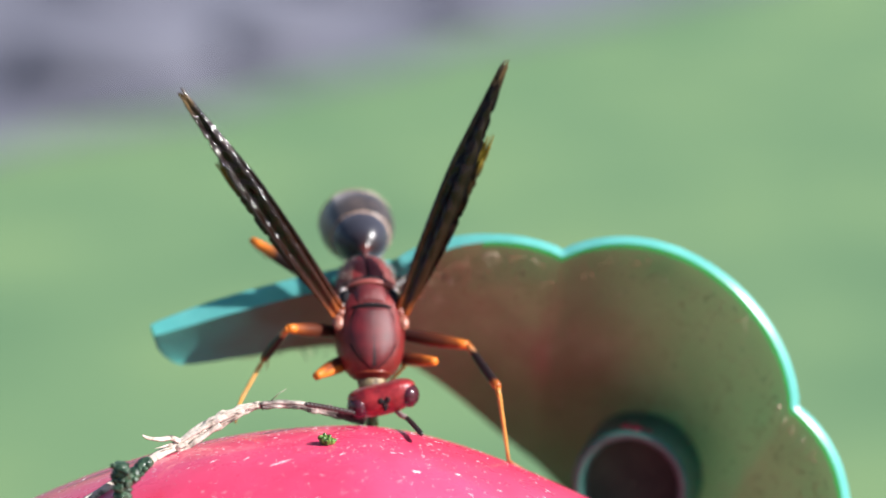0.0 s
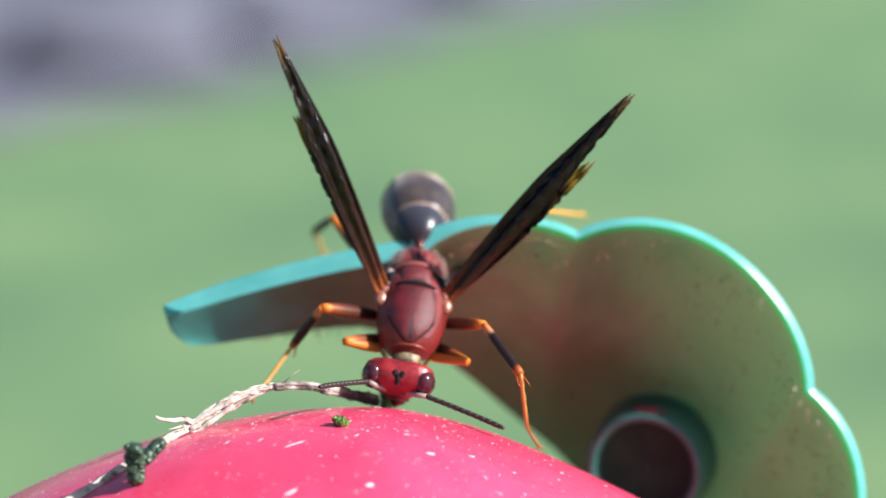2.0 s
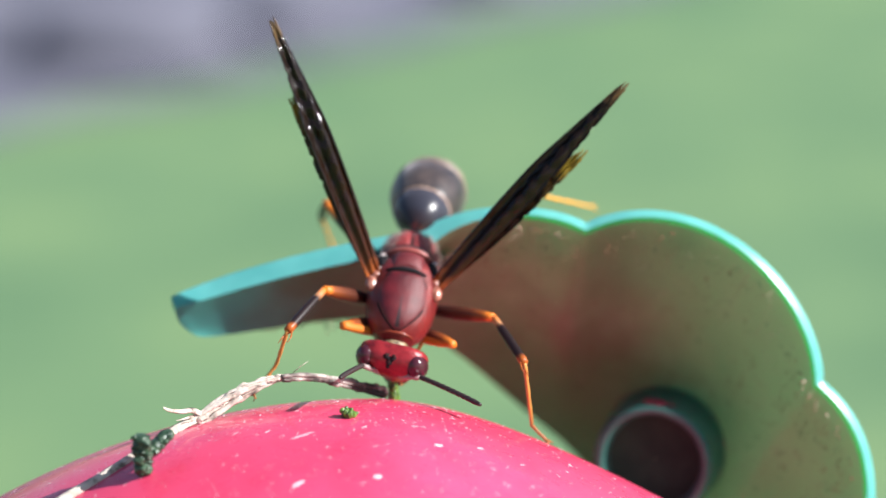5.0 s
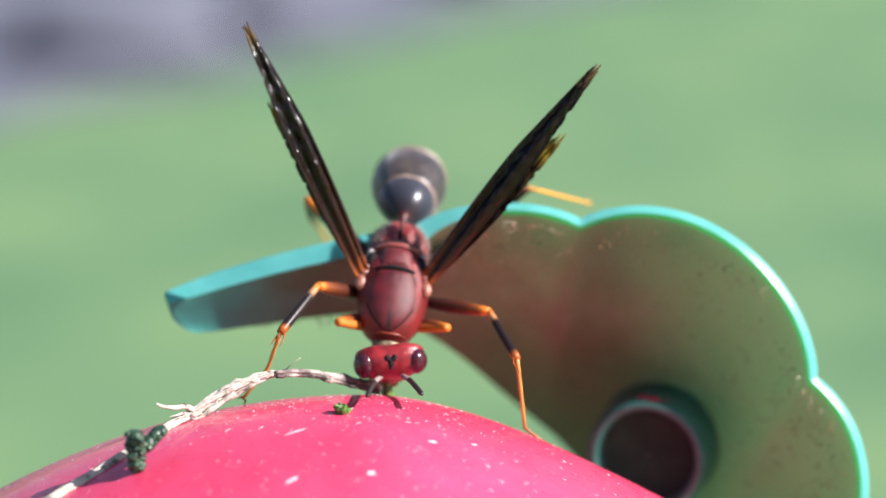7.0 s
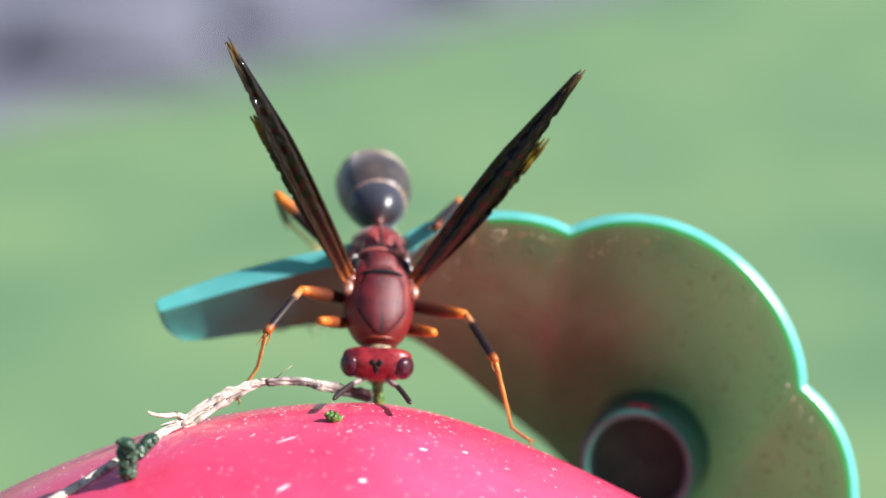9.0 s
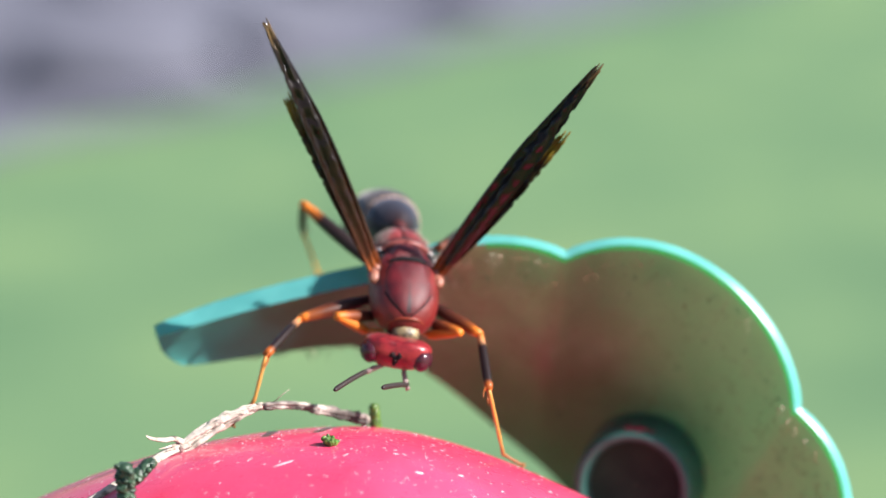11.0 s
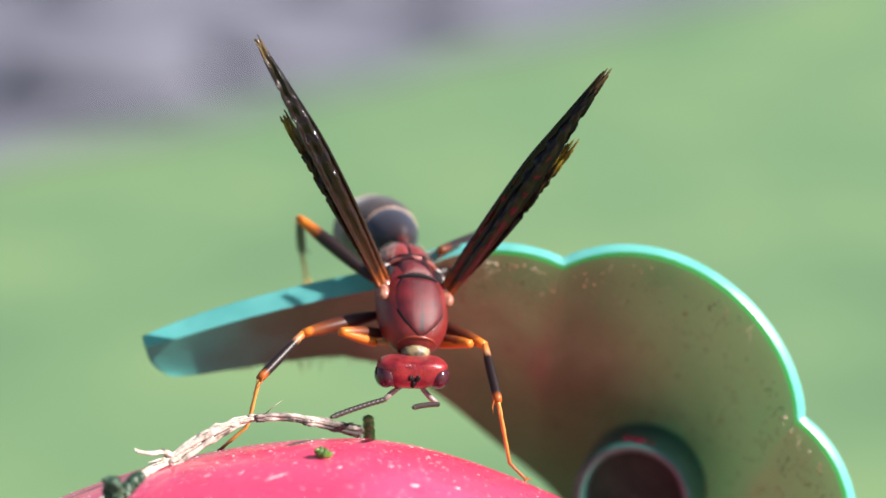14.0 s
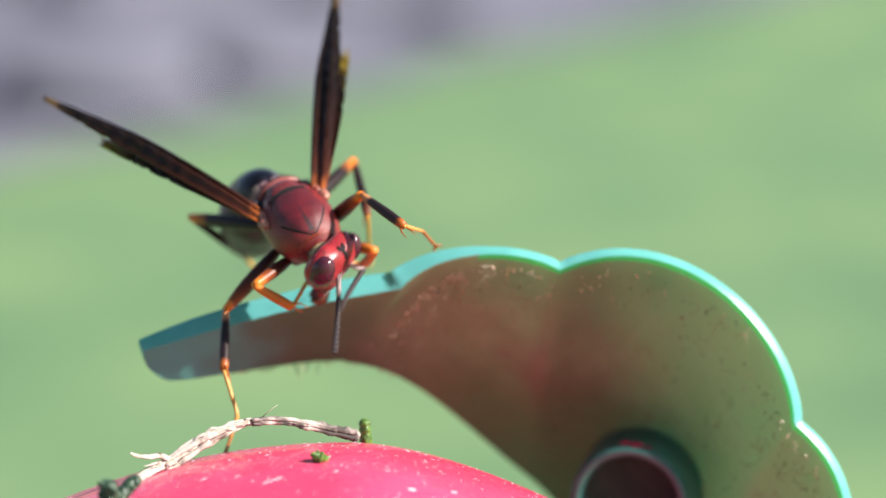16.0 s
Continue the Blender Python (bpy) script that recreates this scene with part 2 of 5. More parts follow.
FEMUR_H = banded("hind_femur_shell", [(0.0, (0.2, 0.05, 0.015)), (0.06, DARK), (0.72, DARK), (0.9, ORANGE)], 6.6)
TIBIA_H = banded("hind_tibia_shell", [(0.0, ORANGE), (0.15, DARK), (0.8, DARK), (0.95, BROWN)], 6.0)
TARSUS_H = banded("hind_foot_shell", [(0.0, YELLOW), (1.0, YELLOW)], 6.4)
FEMUR_F = banded("front_femur_shell", [(0.0, DARK), (0.45, (0.06, 0.016, 0.01)), (0.75, (0.22, 0.05, 0.012)), (1.0, ORANGE)], 3.9)
TIBIA_F = banded("front_tibia_shell", [(0.0, ORANGE), (0.5, (0.5, 0.14, 0.02)), (1.0, ORANGE)], 3.4)
WING = banded("smoky_wing_membrane", [(0.0, (0.26, 0.065, 0.015)), (0.07, (0.045, 0.013, 0.007)), (0.22, (0.018, 0.006, 0.003)), (0.5, (0.008, 0.004, 0.002)), (0.88, (0.01, 0.006, 0.004)), (1.0, (0.09, 0.055, 0.025))], 17.3, 0.11)
HINDWING = banded("amber_wing_membrane", [(0.0, (0.25, 0.06, 0.015)), (0.2, (0.03, 0.009, 0.005)), (0.6, (0.012, 0.006, 0.003)), (0.82, (0.04, 0.024, 0.006)), (0.97, (0.16, 0.11, 0.012))], 11.5, 0.18)
for wing_skin in (WING, HINDWING):
    wing_skin.node_tree.nodes["Principled BSDF"].inputs["Specular IOR Level"].default_value = 0.28
    furrows(wing_skin)


STRAW = material("dry_straw", (0.5, 0.42, 0.33), 0.75, spec=0.3)
ramp_noise(STRAW, 900, [(0.36, (0.1, 0.08, 0.065)), (0.46, (0.44, 0.37, 0.31)), (0.7, (0.66, 0.59, 0.52))], 6.0)
relief(STRAW, 3500, 0.6, 0.0001)
GREY_STALK = material("weathered_stalk", (0.15, 0.12, 0.11), 0.8, spec=0.3)
ramp_noise(GREY_STALK, 500, [(0.4, (0.055, 0.046, 0.042)), (0.48, (0.24, 0.2, 0.18)), (0.58, (0.62, 0.55, 0.49))], 5.0)
relief(GREY_STALK, 3500, 0.6, 0.0001)
PULP = material("green_pulp", (0.05, 0.12, 0.02), 0.3)
ramp_noise(PULP, 2500, [(0.35, (0.015, 0.045, 0.01)), (0.65, (0.14, 0.26, 0.04))], 5.0)
relief(PULP, 4000, 0.8, 0.00012)
FRASS = material("dark_green_dropping", (0.02, 0.045, 0.025), 0.3)
ramp_noise(FRASS, 1800, [(0.4, (0.012, 0.03, 0.017)), (0.72, (0.08, 0.14, 0.08))], 5.0)
relief(FRASS, 3000, 0.8, 0.0002)
DUST = material("pale_dust", (0.75, 0.66, 0.68), 0.6)
CRUMBS = material("brown_debris", (0.25, 0.13, 0.09), 0.8)
ramp_noise(CRUMBS, 300, [(0.35, (0.16, 0.04, 0.025)), (0.5, (0.28, 0.13, 0.08)), (0.65, (0.6, 0.5, 0.4))])


# ---- small helpers ----
def mesh_object(name, bm, mats, parent=None, smooth=True):
    me = bpy.data.meshes.new(name)
    bmesh.ops.recalc_face_normals(bm, faces=bm.faces)
    bm.to_mesh(me)
    bm.free()
    for p in me.polygons:
        p.use_smooth = smooth
    for m in mats if isinstance(mats, (list, tuple)) else [mats]:
        me.materials.append(m)
    ob = new(name, me)
    if parent:
        ob.parent = parent
    return ob


def part(name, bm, mat, parent, label=""):
    ob = mesh_object(name, bm, mat, parent)
    if label:
        ob["label"] = label
    return ob


def grid_faces(bm, rows, closed=False, flip=False):
    """Quads between rows of vertices; closed joins each row's end to its start."""
    for a, b in zip(rows, rows[1:]):
        n = len(a)
        for i in range(n if closed else n - 1):
            j = (i + 1) % n
            bm.faces.new((a[i], a[j], b[j], b[i]))


def bezier(p, n):
    out = []
    for i in range(n + 1):
        t = i / n
        c = ((1 - t) ** 3, 3 * t * (1 - t) ** 2, 3 * t * t * (1 - t), t ** 3)
        out.append(sum((Vector(q) * w for q, w in zip(p, c)), Vector([0.0] * len(p[0]))))
    return out


def tube(bm, points, radii, n=10, caps=True):
    """A round rod through points (mm), with a radius at each."""
    rows = []
    pts = [Vector(p) for p in points]
    side = None
    for i, p in enumerate(pts):
        d = (pts[min(i + 1, len(pts) - 1)] - pts[max(i - 1, 0)]).normalized()
        if side is None:
            side = d.orthogonal().normalized()
        side = (side - d * side.dot(d)).normalized()
        up = d.cross(side)
        rows.append([bm.verts.new((p + (side * math.cos(a) + up * math.sin(a)) * radii[i]) * MM)
                     for a in (2 * math.pi * k / n for k in range(n))])
    grid_faces(bm, rows, closed=True)
    if caps:
        bm.faces.new(rows[0])
        bm.faces.new(rows[-1])
    return bm


# ---- the ground ----
def build_ground():
    bm = bmesh.new()
    bmesh.ops.create_grid(bm, x_segments=60, y_segments=60, size=400)
    ground = mesh_object("ground", bm, GRASS)
    tagged(ground, "sunlit short green lawn, far out of focus", "lawn", kind="structure")
    bm = bmesh.new()
    a, d = Vector((-1.25, 5.9, 0.012)), Vector((1.62, 2.35, 0)).normalized()
    side = Vector((-d.y, d.x, 0))
    pts = []
    for k in range(-30, 60):
        edge = a + d * (k * 0.5) + side * 0.12 * noise.noise(Vector((k * 0.7, 0, 0)))
        pts.append([bm.verts.new(edge), bm.verts.new(edge + side * 3), bm.verts.new(edge + side * 9)])
    grid_faces(bm, pts)
    path = mesh_object("pavement", bm, GRAVEL)
    tagged(path, "blue-grey gravel drive beside the lawn", "drive", kind="structure")


build_ground()


def build_rocks():
    rng = random.Random(12)
    a, d = Vector((-1.25, 5.9, 0)), Vector((1.62, 2.35, 0)).normalized()
    side = Vector((-d.y, d.x, 0))
    for k in range(26):
        p = a + d * rng.uniform(-1.2, 5.0) + side * rng.uniform(0.35, 3.2)
        r = rng.uniform(0.14, 0.34)
        bm = bmesh.new()
        bmesh.ops.create_icosphere(bm, subdivisions=3, radius=1)
        off = Vector((k * 3.1, 0, 0))
        for v in bm.verts:
            n = v.co.normalized()
            f = 1 + 0.35 * noise.noise(n * 1.3 + off) + 0.1 * noise.noise(n * 4 + off)
            v.co = Vector((n.x * 1.2, n.y, n.z * 0.42)) * f * r
        rock = mesh_object("rock", bm, ROCK)
        rock.location = (p.x, p.y, 0.012 + r * 0.2)
        rock.rotation_euler = (0, 0, rng.uniform(0, 6.28))
        tagged(rock, "dark blue-grey landscaping rock on the gravel drive", "rock", "rocks beside the lawn")


build_rocks()


# ---- the feeder: a red domed body and a green leaf ----
AX, AY, AZ = -4.85, -7.3, -7.95


def dome_height(x, y):
    dx, dy = x - AX, y - AY
    f = 0.01204 * dx * dx if dx < 0 else 0.617 * (math.sqrt(dx * dx + 10.3 ** 2) - 10.3)
    return AZ - f - dy * dy / 42.0


def build_body():
    bm = bmesh.new()
    n = 96
    rings = []
    for k in range(1, 41):
        r = k / 40
        row = []
        for i in range(n):
            a = 2 * math.pi * i / n
            x = AX + r * (34 if math.cos(a) < 0 else 26) * math.cos(a)
            y = AY + r * 26 * math.sin(a)
            row.append(bm.verts.new(Vector((x, y, dome_height(x, y))) * MM))
        rings.append(row)
    for k in range(1, 25):
        s = k / 24
        row = []
        for i in range(n):
            v = rings[39][i].co / MM
            w = 1 + 0.10 * math.sin(s * 2.4) - 0.55 * s * s
            row.append(bm.verts.new(Vector((AX + (v.x - AX) * w, AY + (v.y - AY) * w, v.z - 48 * s)) * MM))
        rings.append(row)
    top = bm.verts.new(Vector((AX, AY, AZ)) * MM)
    for i in range(n):
        bm.faces.new((top, rings[0][i], rings[0][(i + 1) % n]))
    grid_faces(bm, rings, closed=True)
    bm.faces.new(rings[-1])
    return part("body", bm, RED, feeder, "glossy red plastic dome, dusty and scratched")


def leaf_uv(x, y):
    return Vector(((x - 784) * 0.036, (441 - y) * 0.036))


LEAF_GRID = []
LIP_WIDTH = 0.3


def leaf_thick(i):
    """Thickness of the leaf in millimetres; it is heavier towards the tip."""
    return 0.62 + 0.78 * min(max((48 - i) / 22, 0.0), 1.0) - 0.5 * max(0.0, 1 - i / 9) ** 1.5


def build_leaf():
    lobes = [((290, 516), (400, 474), (620, 432), (765, 413)), ((765, 413), (800, 345), (950, 335), (1028, 381)),
             ((1028, 381), (1230, 290), (1440, 480), (1442, 655)), ((1442, 655), (1560, 740), (1560, 920), (1480, 1010))]
    outer = []
    for lobe in lobes:
        outer += [leaf_uv(*p) for p in bezier(lobe, 30)][0 if not outer else 1:]
    low = [((322, 592), (400, 592), (520, 562), (640, 560)), ((640, 564), (760, 566), (850, 680), (987, 791)),
           ((987, 791), (1080, 870), (1160, 1010), (1250, 1040)), ((1250, 1040), (1330, 1070), (1420, 1060), (1470, 1020))]
    inner = []
    for lobe in low:
        inner += [leaf_uv(*p) for p in bezier(lobe, 30)][0 if not inner else 1:]
    bm = bmesh.new()
    rows = []
    for i, (a, b) in enumerate(zip(outer, inner)):
        row = []
        end = max(0.0, 1 - i / 12)
        a = a + (b - a).normalized() * (0.95 - 0.22 * min(max((i - 26) / 22, 0.0), 1.0))
        ln = (b - a).length
        for k in range(25):
            s = 0.0 if k == 0 else LIP_WIDTH / ln + (1 - LIP_WIDTH / ln) * ((k - 1) / 23) ** 1.3
            p = a.lerp(b, s)
            p.x += end ** 2 * (0.5 * s ** 6 - 0.3 * math.sin(math.pi * s))
            d = min(s * ln, 16) / 16
            curl = -0.05 * max(0.0, -14.3 - p.x) ** 2
            sag = min(max((i - 34) / 26, 0.0), 1.0) * 4.5 * (max(0.0, s - 0.5) / 0.5) ** 1.4
            row.append(bm.verts.new(Vector((p.x, 8.0 + sag + curl + 10.0 * (1 - (1 - d) ** 2), p.y - 0.26 * curl)) * MM))
        rows.append(row)
    grid_faces(bm, rows)
    LEAF_GRID.extend([[v.co.copy() for v in r] for r in rows])
    ob = part("leaf", bm, [LEAF_TOP, LEAF_UNDER, LEAF_EDGE, LEAF_LIP, LEAF_EDGE], feeder, "scalloped teal plastic leaf, brown-stained and painted with shade beneath")
    if sum(f.normal.y for f in ob.data.polygons) < 0:
        ob.data.flip_normals()
    so = ob.modifiers.new("thickness", "SOLIDIFY")
    so.thickness, so.offset = 1.4 * MM, 1.0
    heavy = ob.vertex_groups.new(name="heavy")
    for i in range(len(rows)):
        heavy.add(list(range(i * 25, i * 25 + 25)), leaf_thick(i) / 1.4, "REPLACE")
    so.vertex_group = "heavy"
    for i in range(46, len(rows) - 1):
        ob.data.polygons[i * 24].material_index = 2
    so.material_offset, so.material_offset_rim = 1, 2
    be = ob.modifiers.new("edge", "BEVEL")
    be.width, be.segments, be.limit_method, be.angle_limit = 0.38 * MM, 3, "ANGLE", radians(50)
    ob.rotation_euler = (radians(-14), 0, 0)
    return ob


feeder = new("feeder")
feeder.location = O
tagged(feeder, "red plastic hummingbird feeder with a scalloped green leaf", "bird feeder")
build_body()
build_leaf()


def build_pole():
    bm = bmesh.new()
    tube(bm, [(AX, AY, -1200), (AX, AY, -700), (AX, AY, -60), (AX, AY, -52)], [6, 6, 6, 9], 20)
    part("pole", bm, STEEL, feeder, "plain dark steel garden stake")


STEEL = material("dark_steel", (0.05, 0.05, 0.05), 0.4, metal=0.8)
ramp_noise(STEEL, 60, [(0.3, (0.03, 0.03, 0.03)), (0.7, (0.08, 0.075, 0.07))])
build_pole()



def blob(bm, centre, radii, seg=20, rings=12, shape=None):
    """An ellipsoid in millimetres; shape may push each unit direction in or out."""
    c, r = Vector(centre), radii
    top, rows = None, []
    for k in range(1, rings):
        th = math.pi * k / rings
        row = []
        for i in range(seg):
            a = 2 * math.pi * i / seg
            d = Vector((math.sin(th) * math.cos(a), math.sin(th) * math.sin(a), math.cos(th)))
            f = shape(d) if shape else 1.0
            row.append(bm.verts.new((c + Vector((d.x * r[0], d.y * r[1], d.z * r[2])) * f) * MM))
        rows.append(row)
    ft = shape(Vector((0, 0, 1))) if shape else 1.0
    fb = shape(Vector((0, 0, -1))) if shape else 1.0
    t = bm.verts.new((c + Vector((0, 0, r[2] * ft))) * MM)
    b = bm.verts.new((c - Vector((0, 0, r[2] * fb))) * MM)
    grid_faces(bm, rows, closed=True)
    for i in range(seg):
        bm.faces.new((t, rows[0][i], rows[0][(i + 1) % seg]))
        bm.faces.new((b, rows[-1][(i + 1) % seg], rows[-1][i]))
    return bm


def on_dome(x, y, lift=0.0):
    return Vector((x, y, dome_height(x, y) + lift))


def on_body(bm_list, name, mat, label, kind=""):
    ob = part(name, bm_list, mat, feeder, label)
    if kind:
        ob["kind"] = kind
    return ob


def build_boss():
    """A hollow post in the bowl of the leaf."""
    at = pose(0, 0, 0, -14, 0, 0) @ (Vector((13.6, 13.9, -13.6)) * MM)
    turn = pose(0, 0, 0, 84, 0, -14)
    bm = bmesh.new()
    grow = 1.03
    prof = [(4.1, -5.0), (3.9, 0.0), (3.82, 0.9), (3.74, 1.25), (3.6, 1.4), (3.3, 1.4), (3.15, 1.25), (3.1, 1.05), (3.0, 0.0), (0.05, -0.1)]
    rows = [[bm.verts.new(Vector((r * grow * math.cos(a), r * grow * math.sin(a), z)) * MM) for a in (2 * math.pi * i / 48 for i in range(48))] for r, z in prof]
    grid_faces(bm, rows, closed=True)
    ob = part("boss", bm, [BOSS, BOSS_FACE], feeder, "short round post moulded under the leaf, its end darker")
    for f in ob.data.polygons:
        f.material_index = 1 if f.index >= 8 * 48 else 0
    ob.matrix_basis = Matrix.Translation(at) @ turn
    bm = bmesh.new()
    blob(bm, (0.3, 3.95, 0.9), (0.45, 0.22, 0.3), 14, 10, lambda d: 1 + 0.35 * noise.noise(d * 2.4))
    blob(bm, (1.0, 3.72, 0.7), (0.3, 0.18, 0.25), 14, 10, lambda d: 1 + 0.35 * noise.noise(d * 2.8))
    blob(bm, (-0.4, 3.95, 0.7), (0.4, 0.22, 0.3), 10, 8)
    lump = part("residue", bm, RED_CRUST, feeder, "dried red syrup crust")
    lump.matrix_basis = ob.matrix_basis.copy()


BOSS = material("grimy_green_plastic", (0.06, 0.085, 0.065), 0.45)
ramp_noise(BOSS, 300, [(0.35, (0.014, 0.065, 0.055)), (0.7, (0.035, 0.125, 0.105))], 6.0)
# inner end of the post, a darker green than its wall
BOSS_FACE = material("dark_green_end", (0.05, 0.04, 0.03), 0.8, spec=0.15)
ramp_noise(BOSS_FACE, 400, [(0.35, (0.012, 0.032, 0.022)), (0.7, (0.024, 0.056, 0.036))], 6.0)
RED_CRUST = material("red_crust", (0.24, 0.014, 0.045), 0.5)
build_boss()


def build_dust():
    """Pale flecks and short scratches on the dome."""
    rng = random.Random(4)
    bm = bmesh.new()
    for k in range(1000):
        x, y = AX + rng.gauss(-2, 11), AY + (rng.uniform(-13, 5) if k % 4 else rng.uniform(-2, 6))
        if abs(x - AX) > 26:
            continue
        ln = rng.choice((0.04, 0.05, 0.06, 0.08, 0.1, 0.14, 0.2, 0.3)) * rng.uniform(0.55, 1.25)
        wd = min(ln, rng.uniform(0.018, 0.042))
        a = rng.gauss(0.35, 0.5)
        fleck(bm, x, y, ln, wd, a)
    for x, y, ln, wd, a in ((-8.45, -10.1, 1.55, 0.13, 0.5), (-8.4, -15.0, 0.9, 0.2, 0.6), (-4.0, -14.6, 0.5, 0.28, 0.0), (-0.6, -10.6, 0.55, 0.2, 0.1),
                            (-4.9, -9.3, 0.5, 0.08, 0.7), (-2.0, -8.6, 0.45, 0.07, 0.1), (-10.5, -9.0, 0.6, 0.07, 0.9), (-12.5, -8.6, 0.5, 0.1, 0.8), (1.8, -9.5, 0.4, 0.12, 0.3)):
        fleck(bm, x, y, ln, wd, a)
    on_body(bm, "dust", DUST, "white dust flecks and scratches", "stuff")


def fleck(bm, x, y, ln, wd, a):
    c, s = math.cos(a), math.sin(a)
    corners = []
    for u, v in ((-1, 0), (-0.6, -1), (0.5, -1), (1, 0), (0.6, 1), (-0.5, 1)):
        px, py = x + (u * ln * c - v * wd * s) / 2, y + (u * ln * s + v * wd * c) / 2
        corners.append(bm.verts.new(on_dome(px, py, 0.012) * MM))
    top = bm.verts.new(on_dome(x, y, 0.03 + 0.1 * wd) * MM)
    for i in range(6):
        bm.faces.new((corners[i], corners[(i + 1) % 6], top))


build_dust()


def build_crumbs():
    """Fibres, specks and grit stuck under the leaf."""
    rng = random.Random(9)
    m = pose(0, 0, 0, -14, 0, 0)
    bm, bd = bmesh.new(), bmesh.new()
    for k in range(760):
        r, c = rng.randrange(30, 104), min(int(abs(rng.gauss(0, 8))) + 1, 22)
        p = LEAF_GRID[r][c].lerp(LEAF_GRID[r + 1][c + 1], rng.random()) / MM
        out = (LEAF_GRID[r + 1][c] - LEAF_GRID[r][c]).cross(LEAF_GRID[r][c + 1] - LEAF_GRID[r][c]).normalized()
        p += out * (math.copysign(SKIN_GAP * leaf_thick(r) + 0.02, -out.y))
        a = rng.uniform(0, 3.14)
        if k % 16 == 0:
            w, ln = Vector((math.cos(a), 0.0, math.sin(a))), rng.uniform(0.4, 1.5)
            bend = Vector((-math.sin(a), 0, math.cos(a))) * rng.uniform(-0.3, 0.3)
            tube(bm, [p - w * ln / 2, p + bend, p + w * ln / 2], [0.02, 0.024, 0.014], 5)
        else:
            w, ln = Vector((math.cos(a), 0, math.sin(a))), rng.choice((0.03, 0.04, 0.05, 0.06, 0.09, 0.14))
            tube(bm if k % 4 else bd, [p - w * ln, p + w * ln], [rng.uniform(0.03, 0.065), 0.03], 5)
    for k in range(70):
        r = rng.randrange(14, 40)
        p = LEAF_GRID[r][24] / MM + Vector((rng.uniform(-0.3, 0.3), rng.uniform(-0.9, 0.1), 0.05))
        tip = Vector((rng.uniform(-0.35, 0.35), rng.uniform(-0.2, 0.2), -rng.uniform(0.1, 0.6) * (2.0 if 22 < r < 27 else 0.7)))
        tube(bm if k % 2 else bd, [p, p + tip * 0.6 + Vector((rng.uniform(-0.1, 0.1), 0, 0)), p + tip], [0.03, 0.025, 0.012], 4)
    for b, mat, label in ((bm, CRUMBS, "reddish fibres and grit"), (bd, BLACK, "dark specks of grit")):
        ob = on_body(b, "grit", mat, label, "stuff")
        ob.rotation_euler = (radians(-14), 0, 0)


SKIN_GAP = 1.02
build_crumbs()


# ---- what lies on the dome ----
def bundle(name, mat, parent, path, radii, strands, spread, seed, thin=0.36):
    """A frayed stalk: strands that lie along one path, each a part."""
    rng = random.Random(seed)
    for q in range(strands):
        ph, tw = rng.uniform(0, 6.28), rng.uniform(-0.05, 0.05)
        pts, rr = [], []
        for i, p in enumerate(path):
            a = ph + tw * i
            wob = noise.noise(Vector((i * 0.35, q * 3.3, seed)))
            off = Vector((0.3 * math.cos(a), 0.8 * math.cos(a), math.sin(a))) * (spread * radii[i] * (1 + 0.5 * wob))
            pts.append(Vector(p) + off)
            rr.append(radii[i] * (thin + 0.12 * wob) * (0.9 + 0.2 * math.sin(q)))
        bm = bmesh.new()
        tube(bm, pts, rr, 6)
        part(name, bm, mat, parent)


def smooth_path(pts, n):
    out = []
    p = [Vector(q) for q in pts]
    for i in range(len(p) - 1):
        a, b, c, d = p[max(i - 1, 0)], p[i], p[i + 1], p[min(i + 2, len(p) - 1)]
        for k in range(n):
            t = k / n
            out.append(0.5 * (2 * b + (c - a) * t + (2 * a - 5 * b + 4 * c - d) * t * t + (3 * b - a - 3 * c + d) * t ** 3))
    return out + [p[-1]]


def blade(path, half, seed, crease=0.35):
    """A thin curled strip along a path (mm); half is its half width at each point."""
    bm = bmesh.new()
    rows, n = [], 7
    for i, p in enumerate(path):
        d = (path[min(i + 1, len(path) - 1)] - path[max(i - 1, 0)]).normalized()
        up = Vector((0, -0.75, 0.66)) + Vector((0, 0.35, 0.35)) * noise.noise(Vector((i * 0.22, seed, 0)))
        up = (up - d * up.dot(d)).normalized()
        side = d.cross(up)
        row = []
        for k in range(n):
            u = 2 * k / (n - 1) - 1
            rough = 0.25 * half[i] * noise.noise(Vector((i * 0.6, u * 2.3, seed)))
            row.append(bm.verts.new((Vector(p) + side * u * half[i] + up * (crease * half[i] * (1 - u * u) + rough)) * MM))
        low = [bm.verts.new(v.co - up * 0.3 * half[i] * MM) for v in row[1:-1]]
        rows.append(row + low[::-1])
    grid_faces(bm, rows, closed=True)
    bm.faces.new(rows[0])
    bm.faces.new(rows[-1])
    return bm


